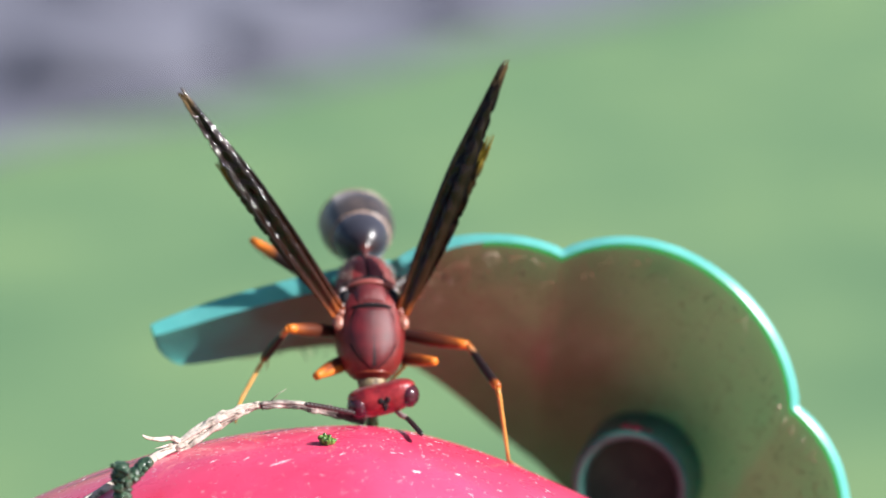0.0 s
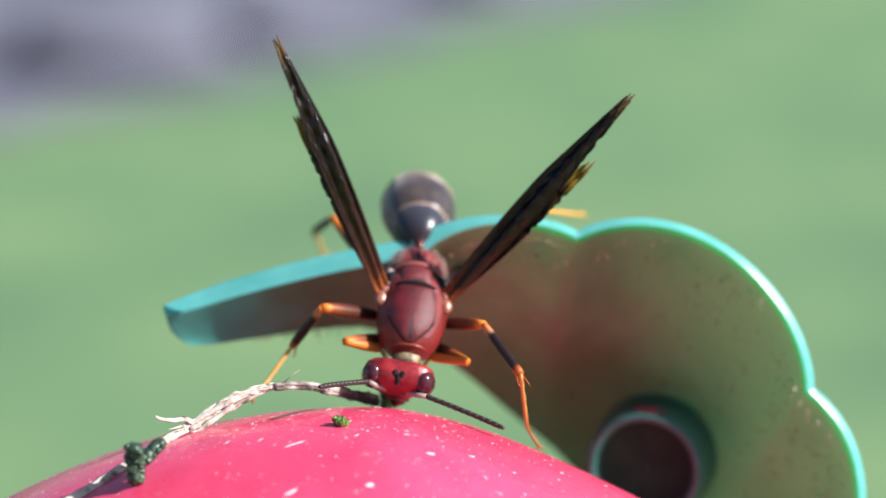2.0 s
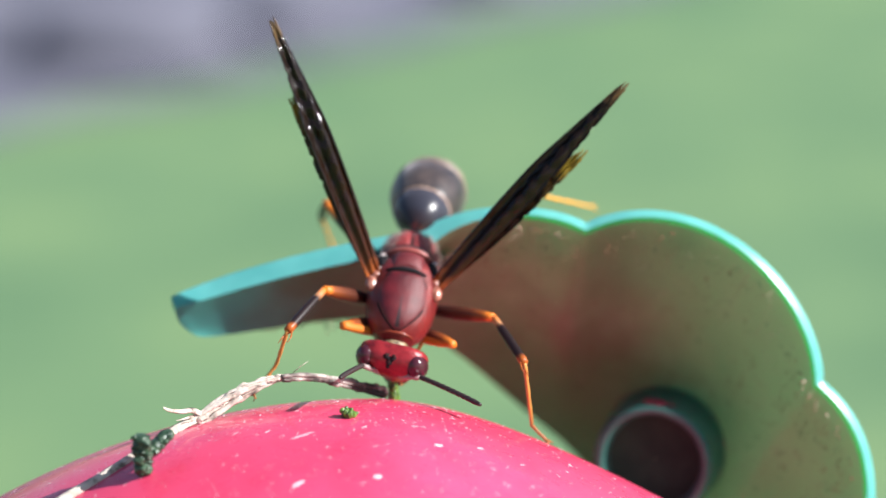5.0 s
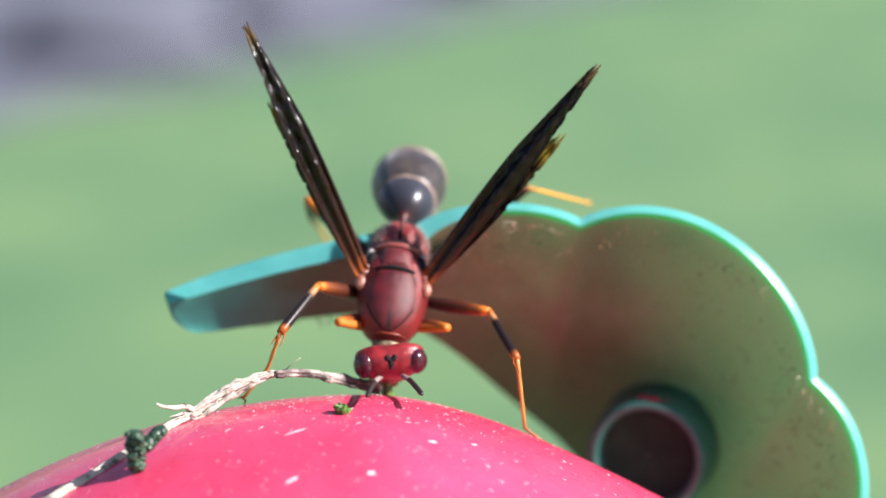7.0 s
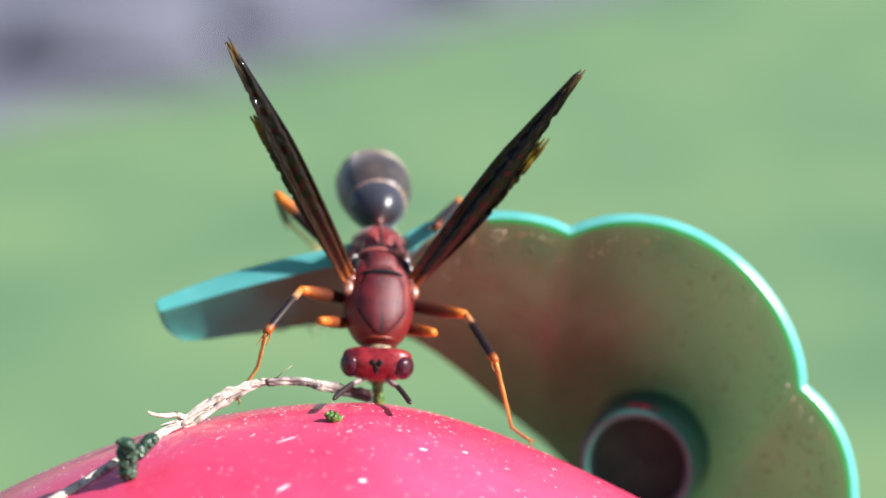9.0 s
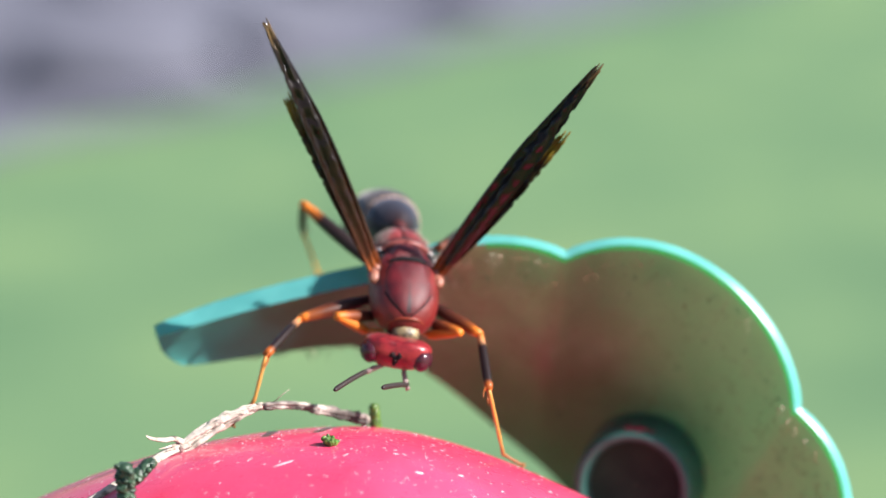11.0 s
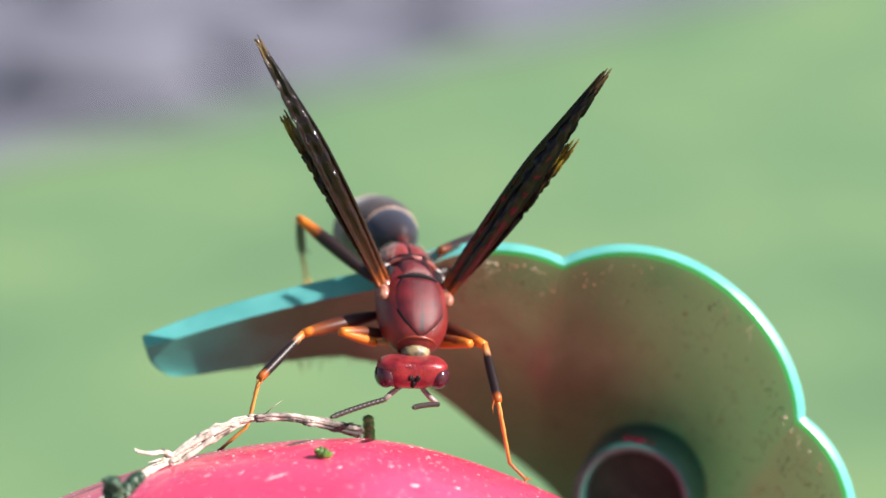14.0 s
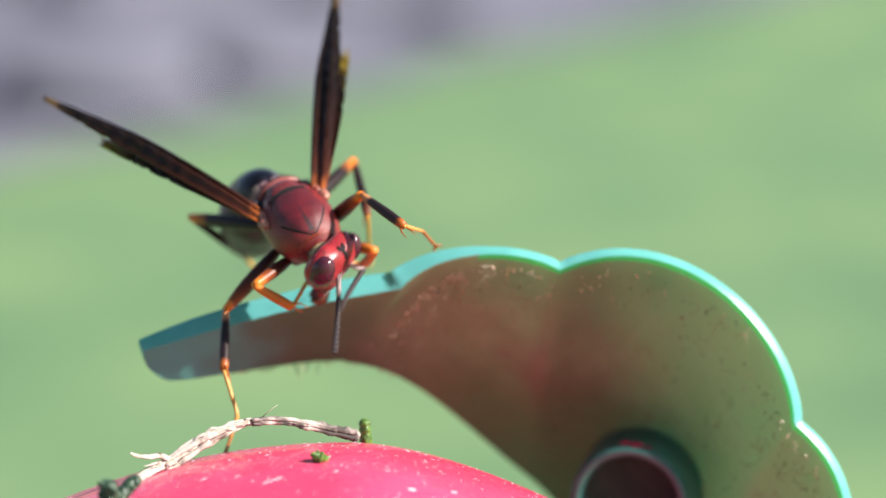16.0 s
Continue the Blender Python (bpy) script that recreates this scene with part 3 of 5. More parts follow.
def build_twig():
    path = smooth_path(TWIG_PATH, 6)
    cut, mass = 62, 34
    twig = new("twig")
    tagged(twig, "dry frayed straw-coloured stalk lying on the red dome", "twig")
    part("stem", blade(path[:mass + 16], [0.3] * (mass + 8) + [0.28 - 0.025 * i for i in range(8)], 4.0), STRAW, twig, "flat pale papery strip")
    rad = [0.16 + 0.26 * math.exp(-((i - 46) / 10) ** 2) for i in range(len(path))]
    bundle("straw", STRAW, twig, path[mass - 2:cut + 3], rad[mass - 2:cut + 3], 16, 0.9, 1, 0.27)
    bundle("stalk", GREY_STALK, twig, path[cut:], [0.32 + 0.1 * (i / (len(path) - cut)) for i in range(len(path) - cut)], 10, 0.62, 2, 0.4)
    hook = smooth_path(TWIG_HOOK, 5)
    part("fibre", blade(hook, [0.2 - 0.14 * (i / len(hook)) ** 2 for i in range(len(hook))], 7.0, 0.6), STRAW, twig, "curled end of a papery strip")
    loop = smooth_path(TWIG_LOOP, 5)
    part("fibre", blade(loop, [0.19 + 0.05 * math.sin(i) * 0.4 for i in range(len(loop))], 9.0, 0.5), STRAW, twig, "peeled strip bent into a loop")
    rng = random.Random(3)
    for k in range(34):
        i = rng.randrange(mass, cut)
        p = path[i] + Vector((0, rng.uniform(-0.25, 0.1), rng.uniform(-0.25, 0.25)))
        d = (path[i - 4] - path[i]).normalized() * (1 if k % 4 else -1)
        w = d + Vector((rng.uniform(-0.15, 0.15), rng.uniform(-0.2, 0.2), rng.uniform(-0.3, 0.25)))
        ln = rng.uniform(0.4, 1.5)
        thick = rng.uniform(0.25, 0.7)
        bm = bmesh.new()
        tube(bm, [p, p + w * ln * 0.5, p + w * ln + Vector((0, 0, rng.uniform(-0.1, 0.2)))], [0.13 * thick, 0.1 * thick, 0.02], 6)
        part("fibre", bm, STRAW, twig)
    bm = bmesh.new()
    p = path[64]
    tube(bm, [p, p + Vector((0.7, 0, 0.65)), p + Vector((1.15, 0, 0.95))], [0.03, 0.025, 0.01], 5)
    part("fibre", bm, STRAW, twig)
    twig.location = O


TWIG_PATH = [
    (-23.45, -11.98, -12.35),
    (-21.78, -11.10, -11.54),
    (-20.11, -10.06, -10.81),
    (-18.50, -8.70, -10.10),
    (-17.58, -7.50, -9.81),
    (-15.87, -5.29, -9.24),
    (-14.98, -4.39, -9.00),
    (-13.58, -3.71, -8.26),
    (-12.38, -3.25, -7.77),
    (-11.19, -2.85, -7.32),
    (-10.35, -2.59, -7.15),
    (-9.28, -2.25, -7.08),
    (-7.84, -1.55, -7.38),
    (-7.06, -1.11, -7.74),
    (-6.45, -0.70, -7.95),
    (-5.36, 0.01, -8.49),
    (-4.41, 0.55, -8.89),
    (-3.96, 0.80, -9.05),
]
TWIG_HOOK = [
    (-14.87, -4.41, -8.78),
    (-15.37, -4.75, -8.46),
    (-15.87, -5.09, -8.43),
    (-16.54, -5.69, -8.17),
    (-16.89, -6.09, -7.86),
]
TWIG_LOOP = [
    (-12.49, -3.64, -7.90),
    (-13.36, -3.97, -8.54),
    (-14.08, -4.29, -8.96),
    (-14.70, -4.57, -9.33),
    (-14.89, -4.67, -9.05),
    (-14.40, -4.44, -8.92),
]
build_twig()


def lump(name, label, category, mat, at, pieces, seed):
    """A small lump of merged clods; pieces: offset and radii in millimetres."""
    bm = bmesh.new()
    for k, (c, r) in enumerate(pieces):
        blob(bm, c, r, 18, 12, lambda d, k=k: 1 + 0.22 * noise.noise(d * 2.2 + Vector((seed, k, 0))) + 0.08 * noise.noise(d * 6 + Vector((k, seed, 0))))
    ob = mesh_object(name, bm, mat)
    ob.location = mm(*at)
    return tagged(ob, label, category)


lump("plant_crumb", "small crumb of chewed green leaf on the red dome", "crumb", PULP, on_dome(-5.83, -7.66),
     [((0, 0, 0.15), (0.45, 0.32, 0.25))] + [((0.42 * math.cos(k * 2.4) * (0.3 + k / 30), 0.3 * math.sin(k * 2.4), 0.12 + 0.32 * ((k * 7) % 11) / 11), (0.13, 0.11, 0.1 + 0.05 * (k % 3))) for k in range(26)], 1)
lump("chewed_pellet", "glossy dark green chewed pellet on the red dome", "pellet", PULP, on_dome(-3.45, 1.5, -0.05),
     [((0, 0, 0.42), (0.4, 0.4, 0.52)), ((-0.03, 0, 1.05), (0.36, 0.36, 0.42)), ((-0.05, 0.02, 1.42), (0.34, 0.34, 0.26))], 2)
DROP_KNOBS = []
for k in range(15):
    rise = k / 14
    DROP_KNOBS.append(((0.14 * math.sin(k * 2.1) + 0.1 * rise, -0.3 + 0.12 * math.cos(k * 1.7), 0.2 + 2.0 * rise),
                       (0.42 + 0.09 * math.sin(k * 1.9), 0.42 + 0.08 * math.cos(k * 2.3), 0.3 + 0.06 * math.sin(k * 1.3))))
for k in range(10):
    rise = k / 9
    DROP_KNOBS.append(((0.3 + 1.05 * rise + 0.06 * math.sin(k * 2.6), 0.2 + 1.1 * rise, 1.15 + 0.75 * rise), (0.38 + 0.07 * math.sin(k * 2.2), 0.4, 0.36 + 0.06 * math.cos(k * 1.9))))
DROP_KNOBS += [((x + 0.36 * math.sin(k * 4.4), y - 0.3 + 0.1 * math.cos(k * 5.0), z + 0.12 * math.sin(k * 3.3)), (0.2, 0.17, 0.17))
               for k, ((x, y, z), r) in enumerate(DROP_KNOBS)]
lump("dropping", "lumpy wet dark green dropping beside the dry stalk", "dropping", FRASS, on_dome(-17.55, -11.1), DROP_KNOBS, 3)


# ---- the paper wasp, in its own space: y to the head, z to the back, x to its right ----
wasp = new("wasp")
tagged(wasp, "rust-red paper wasp with raised smoky wings and orange legs", "wasp")


def core_z(x, y):
    """Back of the middle body at (x, y)."""
    lengthwise = abs((y - 0.7) / (3.8 if y > 0.7 else 2.8)) ** (2.9 if y > 0.7 else 2.5)
    return 2.0 * math.sqrt(max(1 - abs(x / 2.2) ** 2.2 - lengthwise, 0.0))


def shield_half(y):
    """Half the width of the back shield at y; it narrows in a curve to the front."""
    s = min(max((y - 0.25) / 3.9, 0.0), 1.0)
    if s < 0.38:
        return 1.05 + 0.55 * math.sin(s / 0.38 * math.pi / 2)
    return 1.6 * max(1 - ((s - 0.38) / 0.62) ** 1.9, 0.0) ** 0.75


def shield_mesh(grow, lift, drop):
    bm = bmesh.new()
    rows = []
    for k in range(33):
        y = 0.22 - grow + (3.93 + 2 * grow) * (k / 32)
        yy = min(max(y, 0.25), 4.145)
        h = max(shield_half(yy) + grow, 0.04) if k < 32 else 0.04
        row = []
        for i in range(-10, 11):
            u = i / 10
            x = u * h
            edge = max(abs(u) ** 6, (k / 32 * 2 - 1) ** 12)
            row.append(bm.verts.new(Vector((x, y, core_z(x, y) + lift - drop * edge)) * MM))
        rows.append(row)
    grid_faces(bm, rows)
    low = [[bm.verts.new(v.co - Vector((0, 0, 0.4 * MM))) for v in r] for r in rows]
    grid_faces(bm, low)
    rim = rows[0] + [r[-1] for r in rows[1:]] + rows[-1][-2::-1] + [r[0] for r in rows[-2:0:-1]]
    rim_low = low[0] + [r[-1] for r in low[1:]] + low[-1][-2::-1] + [r[0] for r in low[-2:0:-1]]
    grid_faces(bm, [rim, rim_low], closed=True)
    return bm


def build_thorax():
    bm = bmesh.new()
    rows = []
    for k in range(1, 40):
        y = 1.2 - 3.3 * math.cos(math.pi * k / 40)
        q = max(1 - abs((y - 0.7) / (3.8 if y > 0.7 else 2.8)) ** (2.9 if y > 0.7 else 2.5), 0.0) ** 0.5
        row = []
        for i in range(48):
            a = 2 * math.pi * i / 48
            c, s = math.cos(a), math.sin(a)
            r = 1 / (abs(c / 2.2) ** 2.2 + abs(s / 2.0) ** 2.2) ** (1 / 2.2)
            low = 0.9 if s < 0 else 1.0
            row.append(bm.verts.new(Vector((r * c * q, y, r * s * q * low)) * MM))
        rows.append(row)
    grid_faces(bm, rows, closed=True)
    bm.faces.new(rows[0])
    bm.faces.new(rows[-1])
    part("thorax", bm, SKIN, wasp, "rust-red finely pitted middle body")
    part("suture", shield_mesh(0.03, 0.03, 0.0), SEAM, wasp, "thin black seam")
    part("back_shield", shield_mesh(-0.02, 0.11, 0.1), SHIELD, wasp, "maroon back shield with a black middle stripe")
    bm = bmesh.new()
    rows = []
    for k in range(9):
        v = k / 8
        y = 0.0 - 1.6 * v
        half = 1.16 - 0.2 * v
        row = []
        for i in range(-10, 11):
            u = i / 10
            lift = 0.16 - 0.3 * max(abs(u) ** 5, abs(2 * v - 1) ** 6) + 0.1 * math.sin(math.pi * v)
            row.append(bm.verts.new(Vector((u * half, y + 0.12 * u * u, 1.86 - 0.06 * v - 0.14 * v * v - 0.22 * u * u + lift)) * MM))
        rows.append(row)
    grid_faces(bm, rows)
    low = [[bm.verts.new(w.co - Vector((0, 0, 0.5 * MM))) for w in r] for r in rows]
    grid_faces(bm, low)
    edge = [m[0] + [r[-1] for r in m[1:]] + m[-1][-2::-1] + [r[0] for r in m[-2:0:-1]] for m in (rows, low)]
    grid_faces(bm, edge, closed=True)
    part("scutellum", bm, SCUTELLUM, wasp, "dark maroon rear plate of the back")
    bm = bmesh.new()
    tube(bm, [(u * 1.25, 0.08 + 0.08 * u * u, core_z(u * 1.25, 0.1) + 0.07) for u in (k / 8 - 1 for k in range(17))],
         [0.07 + 0.07 * math.sin(math.pi * k / 16) for k in range(17)], 8)
    part("suture", bm, SEAM, wasp, "black seam behind the back shield")
    bm = bmesh.new()
    tube(bm, [(1.78 * math.sin(a), -1.4 - 0.3 * math.cos(a), 0.15 + 1.5 * math.cos(a)) for a in (k * 0.2 - 1.4 for k in range(15))],
         [0.08 + 0.1 * math.sin(math.pi * k / 14) for k in range(15)], 10)
    part("collar", bm, RIDGE, wasp, "paler ridge behind the back plate")
    bm = bmesh.new()
    tube(bm, [(1.75 * math.sin(a), -1.62 - 0.3 * math.cos(a), 0.15 + 1.48 * math.cos(a)) for a in (k * 0.2 - 1.4 for k in range(15))],
         [0.08 + 0.06 * math.sin(math.pi * k / 14) for k in range(15)], 8)
    part("suture", bm, SEAM, wasp, "black seam behind the ridge")
    bm = bmesh.new()
    blob(bm, (0, -2.3, -0.45), (1.88, 2.15, 1.6), 48, 28, lambda d: 1 - 0.1 * max(d.z, 0) * math.exp(-(d.x / 0.13) ** 2) + 0.04 * noise.noise(d * 5))
    part("propodeum", bm, REAR_RED, wasp, "rust-red rear slope of the middle body, brightened as sunlit")
    bm = bmesh.new()
    tube(bm, [(0, y, -0.45 + 1.6 * 0.9 * math.sqrt(1 - ((y + 2.3) / 2.15) ** 2)) for y in (-2.2 - 0.22 * k for k in range(9))], [0.05, 0.09, 0.1, 0.1, 0.09, 0.08, 0.07, 0.06, 0.04], 6)
    part("furrow", bm, SEAM, wasp, "dark middle furrow")
    rng = random.Random(31)
    bm = bmesh.new()
    for k in range(300):
        a, y = rng.choice((1, -1)) * rng.uniform(0.5, 1.6), rng.uniform(-4.2, -1.9)
        q = math.sqrt(max(1 - ((y + 2.3) / 2.15) ** 2, 0.02))
        p = Vector((1.88 * q * math.sin(a), y, -0.45 + 1.58 * q * math.cos(a)))
        out = Vector((math.sin(a), -0.45, math.cos(a))).normalized() * rng.uniform(0.08, 0.24)
        tube(bm, [p, p + out * 0.6, p + out + Vector((rng.uniform(-0.08, 0.08), -0.1, 0))], [0.016, 0.012, 0.004], 3)
    for k in range(160):
        sd, y = rng.choice((1, -1)), rng.uniform(-1.7, 1.0)
        p = Vector((sd * rng.uniform(1.5, 2.0), y, rng.uniform(0.5, 1.1)))
        out = Vector((sd * 0.7, rng.uniform(-0.6, 0.3), 0.7)).normalized() * rng.uniform(0.15, 0.4)
        tube(bm, [p, p + out * 0.6, p + out], [0.016, 0.012, 0.004], 3)
    part("hairs", bm, HAIR, wasp, "short pale hairs")["kind"] = "stuff"
    for s in (1, -1):
        bm = bmesh.new()
        blob(bm, (s * 1.5, -0.65, 0.98), (0.42, 0.75, 0.42), 18, 12, lambda d: 1 + 0.12 * noise.noise(d * 3))
        part("side_hollow", bm, SEAM, wasp, "black hollow beside the rear plate")
        for p, r in (((s * 1.78, -0.05, 1.22), (0.2, 0.3, 0.13)), ((s * 1.88, -0.6, 1.02), (0.16, 0.4, 0.14)), ((s * 1.62, -1.35, 1.02), (0.22, 0.2, 0.16)), ((s * 2.02, 0.45, 1.18), (0.12, 0.22, 0.1))):
            bm = bmesh.new()
            blob(bm, p, r, 12, 8, lambda d: 1 + 0.3 * noise.noise(d * 2.5 + Vector(p)))
            part("hinge", bm, HINGE, wasp, "whitish wing hinge membrane")
    bm = bmesh.new()
    tube(bm, [(1.18 * math.sin(a), 4.16 - 0.12 * math.sin(a) ** 2, 0.98 * math.cos(a)) for a in (k * 0.2 - 1.4 for k in range(15))],
         [0.05 + 0.05 * math.sin(math.pi * k / 14) for k in range(15)], 8)
    part("collar", bm, FRONT_EDGE, wasp, "orange-brown front edge of the collar")
    bm = bmesh.new()
    blob(bm, (0, 4.4, -0.2), (0.9, 0.75, 0.7), 24, 14, lambda d: 1 + 0.05 * math.sin(d.y * 14) + 0.06 * noise.noise(d * 4))
    part("neck", bm, CREAM, wasp, "cream neck membrane")
    for s in (1, -1):
        bm = bmesh.new()
        blob(bm, (s * 2.02, 0.85, 1.02), (0.4, 0.56, 0.34), 18, 12, lambda d: 1 + 0.15 * noise.noise(d * 2.5))
        blob(bm, (s * 1.85, 0.2, 1.15), (0.3, 0.4, 0.26), 14, 10, lambda d: 1 + 0.25 * noise.noise(d * 3))
        part("wing_scale", bm, PINK, wasp, "glossy pinkish wing-base scale")
        for y, z in ((2.2, -1.1), (0.5, -1.25), (-2.1, -1.15)):
            bm = bmesh.new()
            blob(bm, (s * 1.15, y, z), (0.6, 0.75, 0.75), 16, 10)
            part("coxa", bm, BROWN_SHELL, wasp, "dark brown leg base")


BROWN_SHELL = material("dark_brown_shell", (0.05, 0.02, 0.018), 0.4)
ramp_noise(BROWN_SHELL, 1200, [(0.4, (0.02, 0.012, 0.012)), (0.65, (0.11, 0.035, 0.02))])


def stripe_on(m, half, y0, y1):
    """A thin black stripe down the middle, between y0 and y1 (mm)."""
    nt = m.node_tree
    tc = nt.nodes.new("ShaderNodeTexCoord")
    sp = nt.nodes.new("ShaderNodeSeparateXYZ")
    nt.links.new(tc.outputs["Object"], sp.inputs[0])

    def math_node(op, a, b):
        n = nt.nodes.new("ShaderNodeMath")
        n.operation = op
        for i, v in enumerate((a, b)):
            if hasattr(v, "is_linked"):
                nt.links.new(v, n.inputs[i])
            else:
                n.inputs[i].default_value = v
        return n.outputs[0]

    wide = math_node("MULTIPLY", math_node("SUBTRACT", sp.outputs["Y"], y0 * MM), half / (y1 - y0))
    inside = math_node("SUBTRACT", wide, math_node("ABSOLUTE", sp.outputs["X"], 0))
    soft = math_node("MULTIPLY", inside, 9000)
    front = math_node("LESS_THAN", sp.outputs["Y"], y1 * MM)
    fac = math_node("MULTIPLY", math_node("MINIMUM", math_node("MAXIMUM", soft, 0.0), 0.9), front)
    nz = nt.nodes.new("ShaderNodeTexNoise")
    nz.inputs["Scale"].default_value = 800
    nt.links.new(tc.outputs["Object"], nz.inputs["Vector"])
    rp = nt.nodes.new("ShaderNodeValToRGB")
    rp.color_ramp.elements[0].position, rp.color_ramp.elements[0].color = 0.3, (0.055, 0.005, 0.008, 1)
    rp.color_ramp.elements[1].position, rp.color_ramp.elements[1].color = 0.7, (0.14, 0.011, 0.015, 1)
    nt.links.new(nz.outputs["Fac"], rp.inputs["Fac"])
    mx = nt.nodes.new("ShaderNodeMix")
    mx.data_type = "RGBA"
    nt.links.new(fac, mx.inputs["Factor"])
    nt.links.new(rp.outputs["Color"], mx.inputs["A"])
    mx.inputs["B"].default_value = (0.015, 0.012, 0.014, 1)
    nt.links.new(mx.outputs["Result"], nt.nodes["Principled BSDF"].inputs["Base Color"])


stripe_on(SHIELD, 0.19, 1.5, 3.95)
build_thorax()


def build_head():
    bm = bmesh.new()
    rows = []
    levels = [(1.38, 0.9, 0.34), (1.3, 1.4, 0.58), (1.12, 1.78, 0.74), (0.8, 2.02, 0.86), (0.4, 2.14, 1.0), (0.0, 2.14, 1.04), (-0.4, 2.04, 1.04),
              (-0.8, 1.82, 0.93), (-1.2, 1.5, 0.88), (-1.6, 1.14, 0.78), (-1.95, 0.84, 0.64), (-2.2, 0.52, 0.42)]
    for z, rx, ry in levels:
        row = []
        for i in range(36):
            a = 2 * math.pi * i / 36
            c, s = math.cos(a), math.sin(a)
            x = rx * math.copysign(abs(c) ** 0.72, c)
            y = ry * math.copysign(abs(s) ** 0.85, s) * (1.3 if s > 0 else 0.74 - 0.12 * math.exp(-(c / 0.5) ** 2))
            dip = 0.12 * math.exp(-(x / 0.3) ** 2) * (1 if z > 1.0 else 0)
            row.append(bm.verts.new(Vector((x, 0.95 + y, z - dip)) * MM))
        rows.append(row)
    grid_faces(bm, rows, closed=True)
    bm.faces.new(rows[0])
    bm.faces.new(rows[-1])
    head = part("head", bm, HEAD_RED, wasp, "bright rust-red head with dark bulging eyes")
    for s in (1, -1):
        bm = bmesh.new()
        blob(bm, (s * 1.56, 1.42, 0.28), (0.72, 0.8, 1.1), 28, 18, lambda d: 1 - 0.1 * max(0.0, -d.x * s) * (1 - abs(d.z)))
        part("eye", bm, EYE, head, "glossy purple-brown compound eye")
        bm = bmesh.new()
        tube(bm, [(s * 0.62, 1.45, -1.75), (s * 0.6, 1.7, -2.2), (s * 0.3, 1.65, -2.55), (s * 0.02, 1.5, -2.75)], [0.3, 0.27, 0.18, 0.06], 10)
        part("mandible", bm, SKIN, head)
        bm = bmesh.new()
        blob(bm, (s * 0.6, 2.13, 0.1), (0.18, 0.16, 0.18), 12, 8)
        part("antenna_socket", bm, BLACK, head)
    for x, y, z in ((0, 1.72, 1.2), (0.25, 1.34, 1.37), (-0.25, 1.34, 1.37)):
        bm = bmesh.new()
        blob(bm, (x, y, z), (0.1, 0.1, 0.11), 12, 8)
        part("ocellus", bm, OCELLUS, head, "tiny glossy simple eye")
    bm = bmesh.new()
    for x, y, z, r in ((0, 1.7, 1.16, 0.2), (0.2, 1.4, 1.3, 0.2), (-0.2, 1.4, 1.3, 0.2), (0, 1.5, 1.25, 0.2), (0.03, 1.95, 1.0, 0.12)):
        blob(bm, (x, y, z), (r * 1.1, r * 1.1, 0.09), 16, 8, lambda d, x=x: 1 + 0.4 * noise.noise(d * 2.6 + Vector((x * 9, 0, 1))))
    part("crown_patch", bm, SEAM, head, "small ragged black patch")
    bm = bmesh.new()
    blob(bm, (0, 1.88, -1.15), (0.85, 0.35, 0.8), 18, 12)
    part("clypeus", bm, HEAD_RED, head)
    bm = bmesh.new()
    blob(bm, (0.1, 1.55, -2.8), (0.66, 0.58, 0.62), 18, 12, lambda d: 1 + 0.25 * noise.noise(d * 2.3))
    part("food_pulp", bm, FOOD, head, "chewed reddish-brown pulp held in the jaws")
    scapes = []
    for s in (1, -1):
        bm = bmesh.new()
        tube(bm, [(0, 0, 0), (0.03, 0.3, 0), (0.05, 0.9, 0), (0, 1.5, 0)], [0.14, 0.15, 0.17, 0.15], 10)
        scape = part("scape", bm, PALE, head, "pale-fronted antenna base")
        bm = bmesh.new()
        pts, radii = [], []
        for k in range(12):
            y0 = 5.4 * k / 12
            for f, r in ((0.0, 0.135), (0.15, 0.16), (0.8, 0.17), (0.97, 0.145)):
                y = y0 + f * 0.45
                pts.append((0.0, y, -0.2 * (y / 5.4) ** 2))
                radii.append(r * (1.0 if k < 11 or f < 0.5 else 0.7))
        tube(bm, pts, radii, 9)
        flagellum = part("flagellum", bm, ANTENNA, head, "dark ringed antenna")
        scapes.append((scape, flagellum))
    return head, scapes


head, antennae = build_head()


ABDOMEN_FRONT = banded("abdomen_front_shell", [(0.0, (0.07, 0.015, 0.012)), (0.03, (0.024, 0.014, 0.016)), (0.24, (0.03, 0.03, 0.042)), (0.93, (0.055, 0.054, 0.068))], -3.3, 0.27)
bloom(ABDOMEN_FRONT, 0.35, (0.7, 0.75, 1.0))


